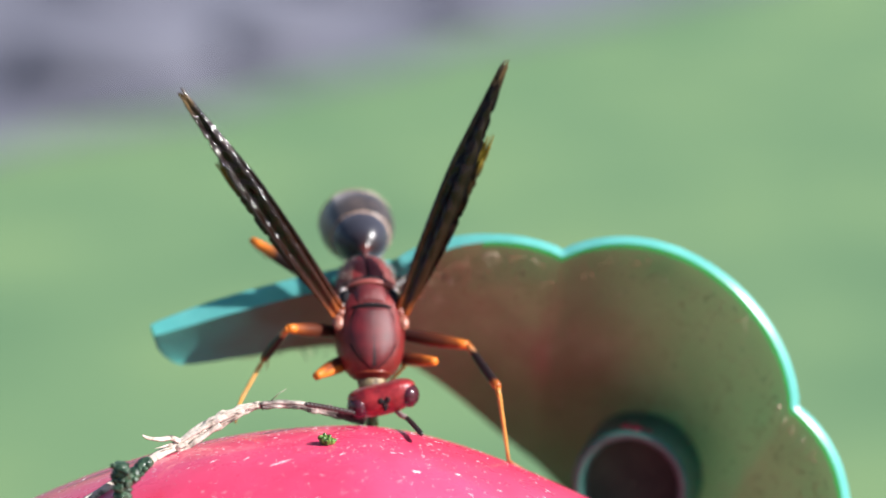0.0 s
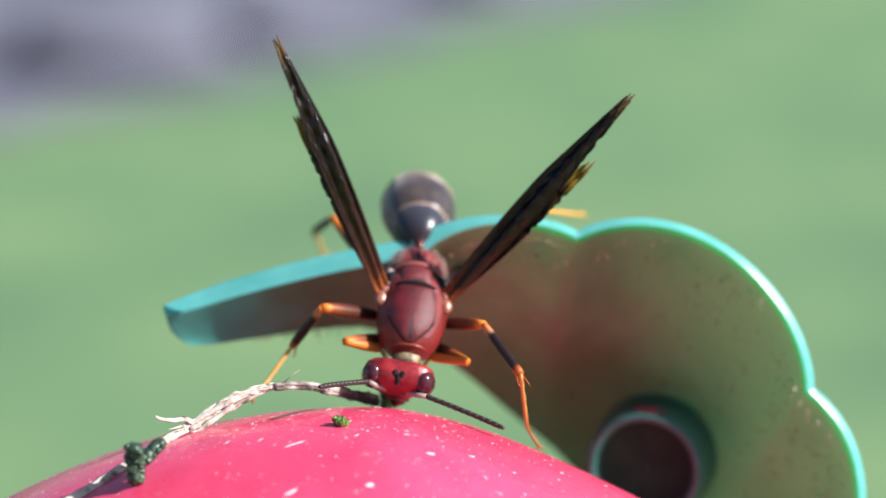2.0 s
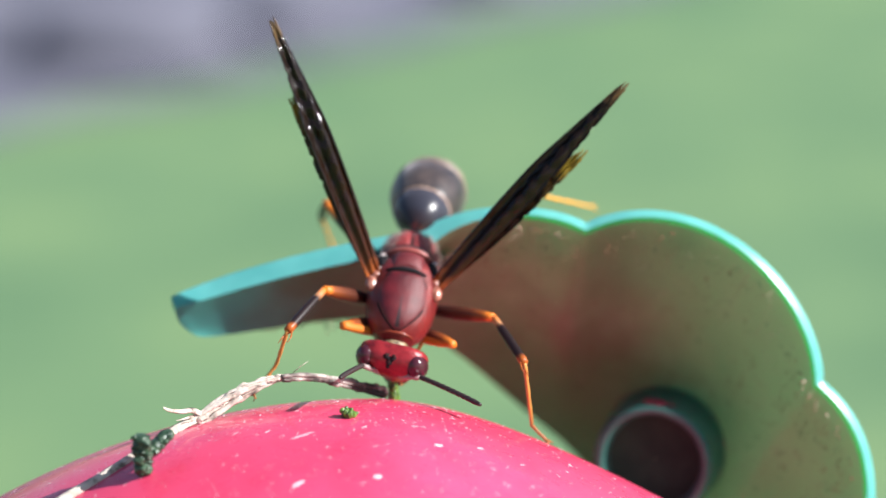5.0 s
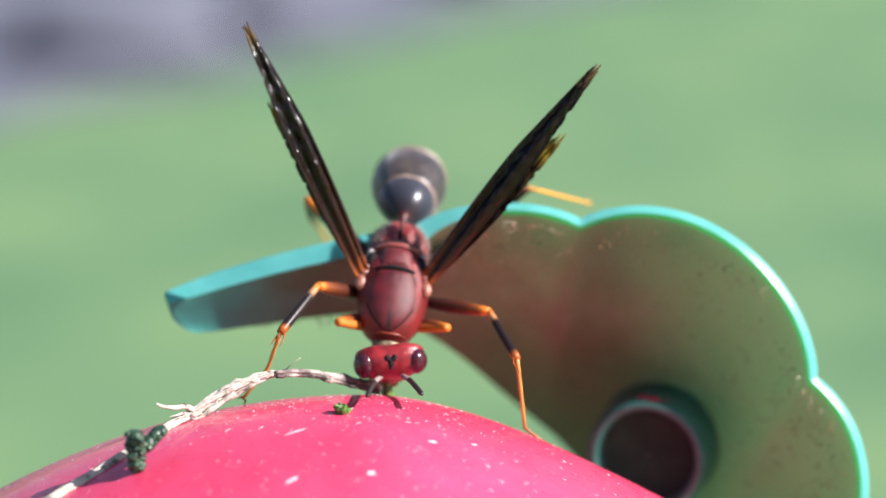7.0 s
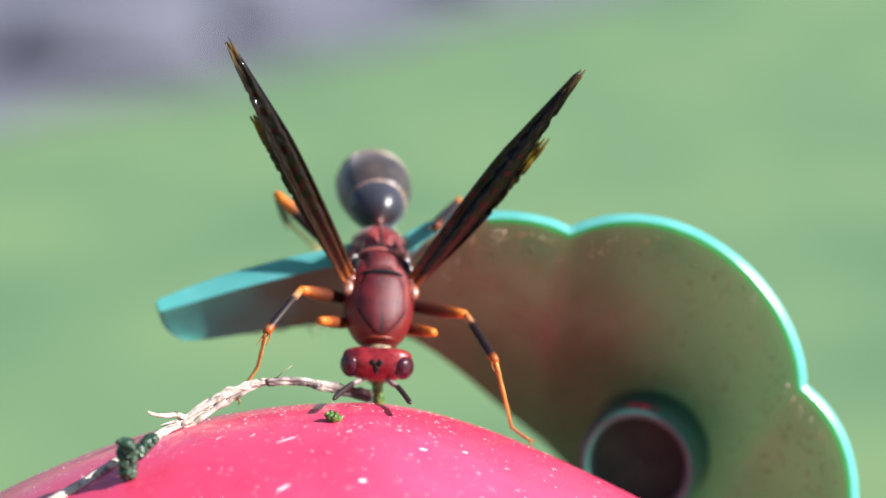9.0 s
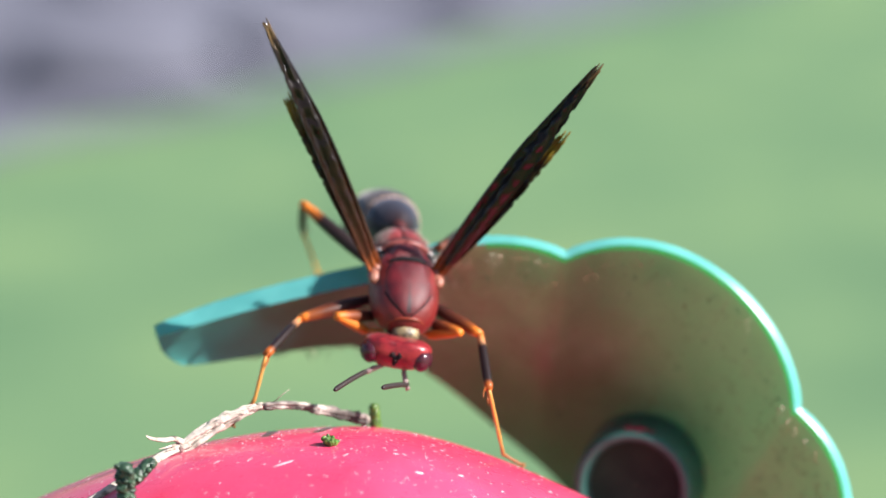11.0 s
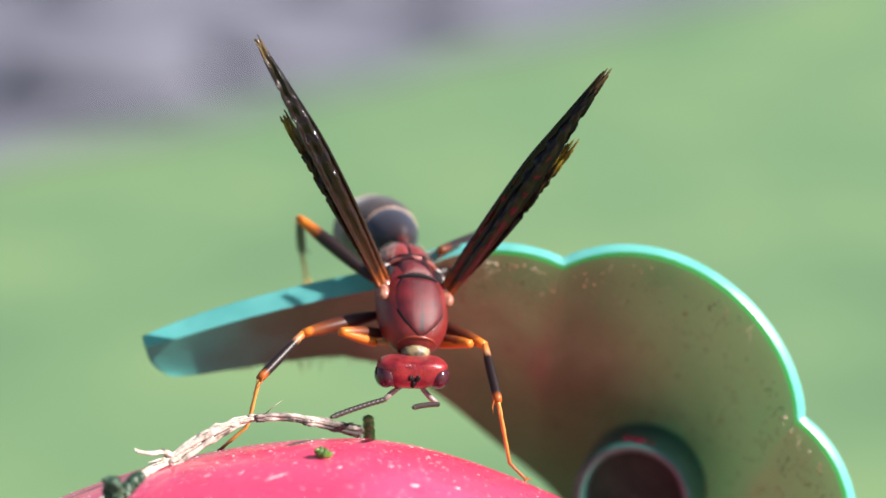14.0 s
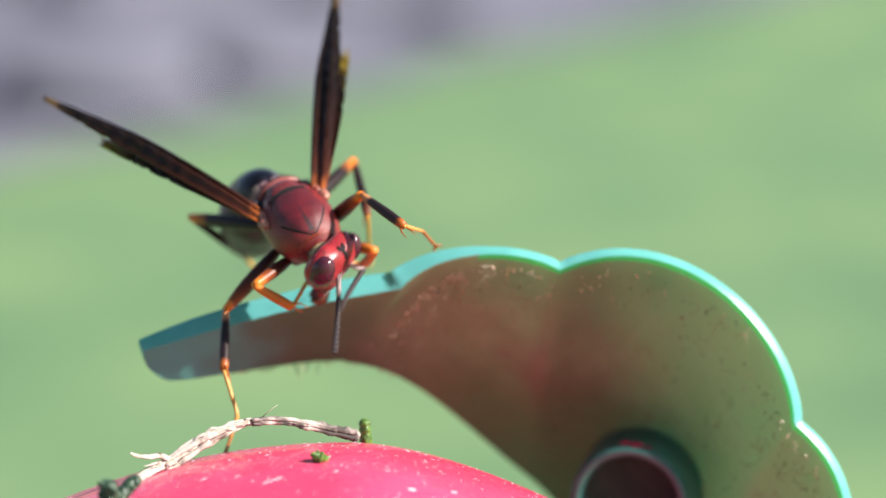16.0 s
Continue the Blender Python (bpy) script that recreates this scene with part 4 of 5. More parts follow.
def build_gaster():
    """Abdomen along minus y from its stalk; overlapping plates with tan hind rims."""
    def shell(y0, y1, radius, extra=0.0):
        bm = bmesh.new()
        rows = []
        for k in range(13):
            y = y0 + (y1 - y0) * k / 12
            r = radius(y) + extra * (1 - 0.6 * k / 12)
            rows.append([bm.verts.new(Vector((r * math.cos(a), -0.88 * y, r * 0.96 * math.sin(a) - (0.009 * y * y if y > 0 else -0.2 * y))) * MM)
                         for a in (2 * math.pi * i / 36 for i in range(36))])
        grid_faces(bm, rows, closed=True)
        bm.faces.new(rows[0])
        bm.faces.new(rows[-1])
        return bm

    def radius(y):
        if y < 0:
            return 0.27 + 0.1 * y
        if y < 2.9:
            return 0.27 + 1.6 * math.sin(math.pi / 2 * (y / 2.9) ** 0.72)
        if y < 5.4:
            return 1.92 + 0.5 * math.sin((y - 2.9) / 2.5 * math.pi / 2)
        s = (y - 5.4) / 4.7
        return 2.42 * math.sqrt(max(1 - s ** 2.3, 0.01))

    first = part("abdomen", shell(-0.9, 2.9, radius), [ABDOMEN_FRONT], wasp, "blue-black bulbous abdomen with tan plate rims")
    for y0, y1 in ((2.9, 7.0), (7.0, 8.3), (8.3, 9.3), (9.3, 9.98)):
        part("abdomen_plate", shell(y0 - 0.25, y1, radius, 0.06), ABDOMEN, first)
        part("plate_rim", shell(y0 - 0.3, y0 + 0.02, radius, 0.1), TAN, first, "narrow tan rim")
    return first


gaster = build_gaster()


def build_wing(s):
    """A folded wing along y, pleated lengthwise; x is its outer edge. The hind wing lies along the outer edge."""
    def blade(length, width, root, tip, pleats, depth, shift, ragged):
        bm = bmesh.new()
        rows = []
        n = 84
        for k in range(n + 1):
            f = k / n
            w = width * min(1.0, root + (1 - root) * math.sin(min(f / 0.55, 1) * math.pi / 2)) * (1 - max(f - 0.6, 0) / 0.4 * (1 - tip)) ** 1.0
            row = []
            for i in range(25):
                u = i / 24
                z = depth * math.sin(u * pleats * 2 * math.pi + 1.2 * s + 1.5 * f) * 0.5 * (0.4 + 0.6 * math.sin(math.pi * min(f * 1.1, 1)))
                z += 0.075 * math.sin(math.pi * u) * min(f * 1.6, 1.0) * math.sin(length * f * 4.8 + 2.5 * u + 2.0 * noise.noise(Vector((u * 4.0, f * 7.0, s))))
                jag = ragged * noise.noise(Vector((u * 5.0, s * 3.0, f * 9))) * f ** 6
                x = shift[0] * f + (u - 0.58) * w + 0.35 * math.sin(f * math.pi) * shift[1]
                nick = ragged * 0.3 * max(0.0, noise.noise(Vector((f * 30, s, 2.0)))) * (u > 0.9) * (f > 0.5)
                row.append(bm.verts.new(Vector(((x - nick) * s, length * f + jag * (0.5 + u), z + 1.5 * f * f)) * MM))
            rows.append(row)
        grid_faces(bm, rows)
        return bm

    wing = part("wing", blade(16.8, 1.5, 0.55, 0.3, 1.4, 0.3, (-0.5, 0.3), 0.8), WING, wasp, "smoky dark folded wing with a glossy pleated surface")
    hind = part("hind_wing", blade(11.5, 1.2, 0.45, 0.5, 0.7, 0.2, (0.0 if s > 0 else 0.4, 0.2), 1.3), HINDWING, wing, "amber-edged ragged hind wing")
    hind.location = Vector((0.05 * s, 0.3, 0.2)) * MM
    for ob in (wing, hind):
        so = ob.modifiers.new("thickness", "SOLIDIFY")
        so.thickness, so.offset = 0.07 * MM, 0
    bm = bmesh.new()
    line = []
    for k in range(17):
        f = k / 16
        w = 1.5 * min(1.0, 0.55 + 0.45 * math.sin(min(f / 0.55, 1) * math.pi / 2)) * (1 - max(f - 0.6, 0) / 0.4 * 0.7)
        line.append(((-0.5 * f - 0.58 * w + 0.105 * math.sin(f * math.pi)) * s, 16.6 * f, 1.5 * f * f + 0.03))
    tube(bm, line, [0.17 - 0.11 * k / 16 for k in range(17)], 8)
    part("wing_vein", bm, WING, wing, "dark leading-edge vein")
    if s < 0:
        rng = random.Random(21)
        bm = bmesh.new()
        for k in range(16):
            y = rng.uniform(1.6, 3.6)
            p = Vector((0.62 + 0.1 * rng.random(), y, 0.2))
            ln = rng.uniform(0.5, 1.3)
            tube(bm, [p, p + Vector((0.12, ln * 0.6, 0.1)), p + Vector((0.1 + 0.25 * rng.random(), ln, 0.15))], [0.03, 0.022, 0.006], 4)
        part("fringe", bm, HAIR, wing, "wisp of pale frayed hairs")["kind"] = "stuff"
    return wing


wings = (build_wing(1), build_wing(-1))


def limb(name, length, profile, mat, label="", extra=None, hook=0.0, bend=0.79):
    bm = bmesh.new()
    n = 14
    pts = [(0, length * k / n, hook * (k / n / bend if k / n < bend else (1 - k / n) / (1 - bend))) for k in range(n + 1)]
    radii = [profile(k / n) for k in range(n + 1)]
    tube(bm, pts, radii, 12)
    if extra:
        extra(bm)
    return part(name, bm, mat, wasp, label)


def foot_joints(length, z=0.0):
    """Five joints, each a little cup, and two claws."""
    def add(bm):
        for s in (1, -1):
            tube(bm, [(0.05 * s, length - 0.15, z), (0.22 * s, length + 0.05, z + 0.08), (0.3 * s, length + 0.18, z - 0.1)], [0.09, 0.06, 0.015], 6)
    return add


def spurs(length):
    def add(bm):
        for s in (1, -1):
            tube(bm, [(0.16 * s, length - 0.25, 0.1), (0.34 * s, length + 0.35, 0.28), (0.36 * s, length + 0.85, 0.32)], [0.06, 0.045, 0.012], 6)
    return add


LEG_LENGTHS = {"middle": (5.4, 4.4, 5.7), "hind": (6.6, 6.0, 6.4), "front": (3.9, 2.7, 3.0)}


def leg_lengths(name):
    """Thigh, shin and foot in millimetres; one foot is drawn in under the twig."""
    a, b, c = LEG_LENGTHS[name.split("_")[0]]
    return a, b, 5.1 if name == "middle_right" else c


def build_leg(name, hook):
    kind = name.split("_")[0]
    lengths = leg_lengths(name)
    mats = {"middle": (FEMUR_M, TIBIA_M, TARSUS_M), "hind": (FEMUR_H, TIBIA_H, TARSUS_H), "front": (FEMUR_F, TIBIA_F, TARSUS_M)}[kind]
    a, b, c = lengths
    thick = {"front": 0.16, "middle": 0.24, "hind": 0.23}[kind]
    femur = limb("femur", a, lambda f: 0.2 + thick * math.sin(math.pi * min(f * 1.05, 1)) ** 0.7 + 0.06 * f, mats[0])
    tibia = limb("tibia", b, lambda f: 0.2 + 0.08 * f + 0.06 * math.sin(math.pi * f) - (0.05 if f > 0.97 else 0), mats[1], extra=spurs(b))
    foot = limb("foot", c, lambda f: (0.14 - 0.04 * f) * (0.82 + 0.3 * ((f * 5) % 1)) if f < 0.99 else 0.09, mats[2], "slender jointed yellow foot", foot_joints(c), hook, 0.55 if name == "middle_right" else 0.79)
    return femur, tibia, foot


LEGS = {}
for kind in ("front", "middle", "hind"):
    for flank in ("right", "left"):
        LEGS[kind + "_" + flank] = build_leg(kind + "_" + flank, {"middle_left": 0.9, "middle_right": 0.8}.get(kind + "_" + flank, 0.0))


# ---- movement ----
def wasp_rows():
    body = [
        (0, -3.68, 4.28, -3.43, -50.17, -2.55, -171.52),
        (0.5, -3.46, 4.41, -3.59, -49.02, -2.48, -173.81),
        (1, -1.97, 4.40, -3.46, -39.80, -3.03, -176.74),
        (1.5, -1.65, 4.41, -3.50, -38.55, -5.01, -178.48),
        (2, -1.73, 4.23, -3.64, -36.65, -7.53, 179.70),
        (2.5, -2.02, 4.16, -3.73, -37.11, -7.01, 176.79),
        (3, -2.09, 4.14, -3.57, -37.41, -10.11, 178.98),
        (3.5, -2.10, 4.32, -3.62, -37.61, -8.79, 179.21),
        (6, -3.17, 4.47, -3.09, -41.62, -9.90, 176.76),
        (6.5, -3.07, 4.65, -3.24, -43.68, -7.67, 177.81),
        (7, -3.04, 4.62, -3.26, -46.62, -6.34, 177.87),
        (7.5, -3.37, 4.64, -2.64, -43.56, -4.90, 179.85),
        (8, -3.90, 4.63, -3.53, -49.29, -4.23, 179.79),
        (8.5, -3.66, 4.50, -3.38, -48.67, -2.45, -177.28),
        (9, -3.45, 4.62, -3.01, -46.01, -5.65, -173.67),
        (9.5, -2.17, 4.97, -1.28, -36.80, -4.48, -168.49),
        (10, -1.84, 5.00, -1.10, -34.25, -5.63, -170.15),
        (12.5, -1.29, 4.88, -1.10, -33.66, -9.00, -172.29),
        (13, -1.14, 4.87, -1.65, -34.89, -11.21, -170.82),
        (13.5, -0.97, 4.81, -1.49, -33.51, -12.52, -169.03),
        (14, -0.91, 4.87, -1.62, -35.08, -10.17, -166.79),
        (14.5, -0.76, 4.94, -1.51, -33.99, -6.56, -165.69),
        (15, -0.72, 4.92, -1.55, -32.24, -6.28, -163.88),
        (15.5, -1.05, 4.91, -1.09, -30.23, -0.51, -163.05),
        (15.6, -2.25, 5.31, -1.43, -31.00, 3.61, -162.92),
        (15.8, -4.21, 6.38, 1.02, -35.7, 17.6, -167.7),
        (15.9, -7.67, 7.29, 2.40, -16.6, 10.2, -160.6),
        (16, -7.93, 7.41, 3.21, -18.6, 21.6, -161.2),
    ]
    head = [
        (0, -0.28, 4.47, 0.57, -20.82, 9.36, 10.37),
        (0.5, -0.19, 4.50, 0.56, -22.33, 10.87, 21.22),
        (1, 0.18, 4.63, 0.49, -30.76, 6.54, -4.75),
        (1.5, 0.15, 4.83, 0.39, -10.43, 5.71, -12.79),
        (2, 0.28, 4.62, 0.05, -17.24, 0.45, -3.82),
        (2.5, -0.07, 4.76, 0.24, -20.80, 1.88, -14.70),
        (3, -0.13, 4.58, 0.14, -13.89, 6.77, -9.55),
        (3.5, -0.04, 4.71, 0.28, -13.59, 6.91, -5.03),
        (6, -0.37, 4.30, 0.51, -23.04, 5.33, -9.14),
        (6.5, -0.25, 4.54, 0.45, -15.78, 4.06, 8.43),
        (7, -0.09, 4.52, 0.46, -8.79, 1.05, 13.05),
        (7.5, -0.10, 4.65, 0.35, -11.66, 2.10, 10.24),
        (8, -0.12, 4.31, 0.57, -12.73, 0.97, 10.74),
        (8.5, 0.04, 4.47, 0.48, -12.15, -3.73, 5.17),
        (9, 0.06, 4.40, 0.55, -17.95, 8.38, -3.81),
        (9.5, 0.47, 4.40, 0.41, -35.71, -2.58, -8.40),
        (10, 0.38, 4.56, 0.32, -40.24, 3.35, -12.90),
        (12.5, 0.51, 4.77, 0.38, -52.51, 2.24, -6.79),
        (13, 0.64, 4.71, 0.35, -47.84, 13.00, -14.77),
        (13.5, 0.60, 4.74, 0.33, -53.58, 9.45, -9.77),
        (14, 0.39, 4.78, 0.37, -51.22, 8.08, -0.87),
        (14.5, 0.34, 4.78, 0.43, -45.87, 7.88, -0.49),
        (15, 0.19, 4.80, 0.48, -46.72, 7.95, -3.69),
        (15.5, -0.04, 4.69, 0.67, -48.90, 13.75, 11.42),
        (15.6, -0.63, 4.46, 0.38, -42.13, 16.87, -3.64),
        (15.8, 0.20, 4.45, 0.45, -31.52, -4.86, 7.43),
        (15.9, 0.47, 4.64, 0.51, -35.65, -13.88, 28.51),
        (16, 0.39, 4.69, 0.43, -32.21, -12.72, 37.27),
    ]
    gaster = [
        (0, -0.02, -0.75, -0.66),
        (0.5, -0.02, -0.78, -0.62),
        (1, 0.04, -0.90, -0.43),
        (1.5, 0.06, -0.90, -0.43),
        (2, 0.06, -0.94, -0.34),
        (2.5, 0.02, -0.94, -0.34),
        (3, -0.02, -0.94, -0.34),
        (3.5, -0.03, -0.95, -0.30),
        (6, -0.10, -0.89, -0.45),
        (6.5, -0.06, -0.88, -0.47),
        (7, -0.01, -0.86, -0.52),
        (7.5, -0.01, -0.85, -0.52),
        (8, -0.01, -0.89, -0.46),
        (8.5, 0.06, -0.83, -0.55),
        (9, 0.00, -0.87, -0.49),
        (9.5, 0.03, -0.73, -0.68),
        (10, 0.10, -0.75, -0.66),
        (12.5, 0.11, -0.75, -0.66),
        (13, 0.15, -0.79, -0.59),
        (13.5, 0.10, -0.80, -0.59),
        (14, 0.12, -0.79, -0.60),
        (14.5, 0.15, -0.77, -0.62),
        (15, 0.17, -0.80, -0.57),
        (15.5, 0.12, -0.82, -0.56),
        (15.6, 0.03, -0.83, -0.56),
        (15.8, 0.05, -0.52, -0.85),
        (15.9, -0.19, -0.78, -0.60),
        (16, 0.13, -0.64, -0.76),
    ]
    wing_r = [
        (0, 0.59, -0.62, 0.52),
        (0.5, 0.53, -0.59, 0.60),
        (1, 0.41, -0.51, 0.76),
        (1.5, 0.44, -0.45, 0.78),
        (2, 0.48, -0.47, 0.74),
        (2.5, 0.46, -0.41, 0.79),
        (3, 0.50, -0.45, 0.74),
        (3.5, 0.50, -0.44, 0.75),
        (6, 0.50, -0.58, 0.64),
        (6.5, 0.50, -0.55, 0.67),
        (7, 0.51, -0.59, 0.63),
        (7.5, 0.52, -0.55, 0.66),
        (8, 0.49, -0.54, 0.69),
        (8.5, 0.45, -0.53, 0.72),
        (9, 0.50, -0.49, 0.71),
        (9.5, 0.48, -0.45, 0.75),
        (10, 0.47, -0.42, 0.78),
        (12.5, 0.49, -0.44, 0.75),
        (13, 0.51, -0.44, 0.74),
        (13.5, 0.55, -0.42, 0.72),
        (14, 0.57, -0.44, 0.69),
        (14.5, 0.56, -0.42, 0.72),
        (15, 0.57, -0.41, 0.71),
        (15.5, 0.54, -0.41, 0.74),
        (15.6, 0.57, -0.43, 0.70),
        (15.8, 0.43, -0.85, 0.31),
        (15.9, 0.58, -0.76, 0.31),
        (16, 0.48, -0.76, 0.43),
    ]
    wing_l = [
        (0, -0.35, -0.70, 0.63),
        (0.5, -0.37, -0.67, 0.64),
        (1, -0.50, -0.45, 0.74),
        (1.5, -0.53, -0.42, 0.74),
        (2, -0.54, -0.42, 0.73),
        (2.5, -0.57, -0.52, 0.64),
        (3, -0.53, -0.51, 0.68),
        (3.5, -0.54, -0.51, 0.67),
        (6, -0.53, -0.56, 0.64),
        (6.5, -0.52, -0.55, 0.65),
        (7, -0.51, -0.58, 0.63),
        (7.5, -0.50, -0.58, 0.65),
        (8, -0.51, -0.58, 0.64),
        (8.5, -0.54, -0.50, 0.68),
        (9, -0.49, -0.45, 0.74),
        (9.5, -0.42, -0.24, 0.87),
        (10, -0.41, -0.20, 0.89),
        (12.5, -0.44, -0.19, 0.88),
        (13, -0.42, -0.24, 0.87),
        (13.5, -0.36, -0.21, 0.91),
        (14, -0.34, -0.24, 0.91),
        (14.5, -0.32, -0.20, 0.93),
        (15, -0.24, -0.17, 0.96),
        (15.5, -0.25, -0.15, 0.96),
        (15.6, -0.28, -0.26, 0.93),
        (15.8, -0.58, -0.78, 0.26),
        (15.9, -0.42, -0.78, 0.47),
        (16, -0.52, -0.80, 0.29),
    ]
    return body, head, gaster, wing_r, wing_l


# knee, ankle and toe of each leg in the wasp's own space
def leg_rows(name):
    if name == "middle_right":
        return [
            (0, 5.32, 1.74, 2.07, 6.49, 1.90, -2.16, 9.05, 7.41, -0.95),
            (0.5, 5.42, 1.79, 1.94, 6.67, 1.92, -2.27, 9.13, 7.58, -0.63),
            (1, 6.01, 1.70, 1.17, 7.83, 5.60, 2.08, 10.31, 7.85, -1.81),
            (1.5, 5.85, 2.19, 1.15, 7.75, 6.09, 1.86, 10.25, 8.26, -2.04),
            (2, 5.57, 2.45, 1.39, 7.17, 2.60, -2.70, 9.71, 8.48, -2.43),
            (2.5, 5.16, 2.64, 1.77, 6.74, 6.69, 2.47, 9.22, 8.71, -1.90),
            (3, 5.29, 2.73, 1.56, 6.86, 6.80, 2.16, 8.95, 8.80, -2.64),
            (3.5, 5.22, 2.71, 1.66, 6.98, 6.71, 2.21, 9.14, 8.76, -2.32),
            (6, 4.49, 2.70, 2.36, 6.04, 6.70, 3.33, 7.61, 9.60, -1.71),
            (6.5, 4.53, 2.54, 2.43, 6.40, 6.48, 2.95, 8.12, 9.38, -1.04),
            (7, 4.56, 2.28, 2.53, 6.32, 6.22, 3.42, 8.32, 9.25, -0.44),
            (7.5, 4.53, 2.76, 2.30, 6.44, 6.65, 3.07, 8.32, 9.27, -1.43),
            (8, 4.21, 1.53, 3.03, 6.29, 5.32, 3.88, 7.93, 8.59, 0.17),
            (8.5, 4.59, 1.46, 2.80, 6.62, 5.02, 4.39, 8.64, 8.15, -0.30),
            (9, 5.09, 1.92, 2.23, 7.23, 5.63, 3.26, 8.76, 8.44, -1.64),
            (9.5, 6.31, 2.55, -0.31, 8.65, 6.25, -0.75, 10.47, 8.44, -4.79),
            (10, 6.37, 2.67, -0.97, 8.63, 6.42, -0.55, 10.49, 8.69, -5.33),
            (12.5, 6.39, 2.66, -1.89, 8.59, 6.44, -1.42, 10.28, 9.19, -5.84),
            (13, 6.45, 2.52, -1.82, 8.64, 6.29, -2.44, 10.25, 8.98, -5.75),
            (13.5, 6.32, 2.82, -1.83, 8.71, 6.42, -2.66, 10.26, 8.70, -6.60),
            (14, 6.50, 2.43, -1.73, 9.25, 5.78, -2.50, 10.90, 8.22, -6.18),
            (14.5, 6.72, 1.55, -2.24, 9.43, 5.00, -1.91, 11.70, 7.61, -5.98),
            (15, 6.75, 1.29, -2.39, 9.60, 4.64, -2.34, 11.87, 7.01, -6.37),
            (15.5, 6.76, 0.63, -2.68, 9.58, 3.96, -2.07, 12.44, 6.31, -5.98),
            (15.6, 6.04, 1.77, 0.10, 8.84, 2.33, -3.26, 11.82, 6.89, -4.53),
            (15.8, 6.43, 2.24, -0.30, 9.05, 5.72, 0.27, 12.15, 9.10, -2.95),
            (15.9, 5.88, 3.50, -2.10, 7.44, 7.30, -3.68, 8.81, 9.34, -8.71),
            (16, 6.40, 2.46, -2.41, 8.43, 6.17, -3.65, 10.88, 9.82, -7.11),
        ]
    if name == "middle_left":
        return [
            (0, -6.09, 2.26, 0.65, -7.43, 6.00, 2.55, -9.25, 10.14, -0.03),
            (0.5, -5.88, 2.19, 1.10, -6.99, 5.98, 3.05, -9.25, 9.85, -0.33),
            (1, -5.24, 2.74, 1.62, -5.93, 6.83, 3.08, -8.15, 9.31, -2.34),
            (1.5, -4.69, 2.84, 2.11, -6.41, 6.81, 2.86, -8.26, 8.88, -2.45),
            (2, -4.41, 2.91, 2.30, -6.88, 6.54, 2.52, -8.80, 8.13, -2.56),
            (2.5, -4.88, 2.49, 2.16, -7.55, 5.98, 2.23, -9.25, 7.71, -2.73),
            (3, -4.81, 2.37, 2.29, -7.27, 6.01, 2.43, -9.53, 7.76, -2.25),
            (3.5, -4.86, 2.39, 2.23, -7.37, 6.00, 2.28, -9.36, 8.04, -2.22),
            (6, -6.23, 1.82, 0.70, -8.33, 5.34, 2.27, -10.85, 8.05, -1.92),
            (6.5, -6.08, 1.97, 0.89, -8.33, 5.52, 2.19, -10.37, 8.58, -1.60),
            (7, -6.08, 1.84, 0.97, -8.08, 5.55, 2.24, -10.17, 8.80, -1.32),
            (7.5, -6.05, 2.47, 0.55, -7.95, 6.29, 1.62, -10.18, 9.55, -2.18),
            (8, -5.89, 1.98, 1.22, -7.77, 5.60, 2.87, -10.56, 9.09, -0.70),
            (8.5, -5.66, 2.30, 1.37, -7.20, 6.13, 2.91, -9.81, 9.70, -0.86),
            (9, -5.22, 2.61, 1.73, -6.82, 6.50, 3.01, -9.67, 10.02, -0.72),
            (9.5, -4.45, 4.49, 0.43, -5.06, 8.85, 0.54, -7.71, 11.71, -3.46),
            (10, -4.63, 4.45, 0.21, -4.86, 8.85, 0.16, -7.80, 11.37, -4.14),
            (12.5, -4.55, 4.30, 0.66, -5.11, 8.66, 0.57, -8.09, 10.71, -4.15),
            (13, -4.25, 4.12, 1.28, -5.15, 8.43, 1.23, -8.03, 10.45, -3.19),
            (13.5, -4.22, 4.24, 1.14, -4.96, 8.58, 1.10, -7.90, 10.48, -3.42),
            (14, -3.98, 4.39, 1.16, -4.34, 8.78, 1.12, -7.18, 10.94, -3.19),
            (14.5, -3.75, 4.67, 0.92, -3.77, 9.06, 0.68, -6.32, 11.31, -3.80),
            (15, -3.55, 4.80, 0.85, -3.52, 9.17, 0.32, -6.00, 11.31, -4.09),
            (15.5, -3.43, 5.25, -0.10, -3.28, 9.59, -0.80, -5.23, 11.80, -5.28),
            (15.6, -4.10, 3.61, 2.31, -4.53, 7.95, 2.88, -5.28, 11.20, -1.62),
            (15.8, -5.07, 2.64, 1.87, -6.38, 5.58, 4.87, -9.52, 3.57, 0.70),
            (15.9, -3.73, 3.16, 2.57, -4.66, 7.45, 2.84, -7.81, 4.64, -0.83),
            (16, -3.60, 3.92, 2.01, -4.43, 8.23, 1.74, -6.66, 5.72, -2.74),
        ]
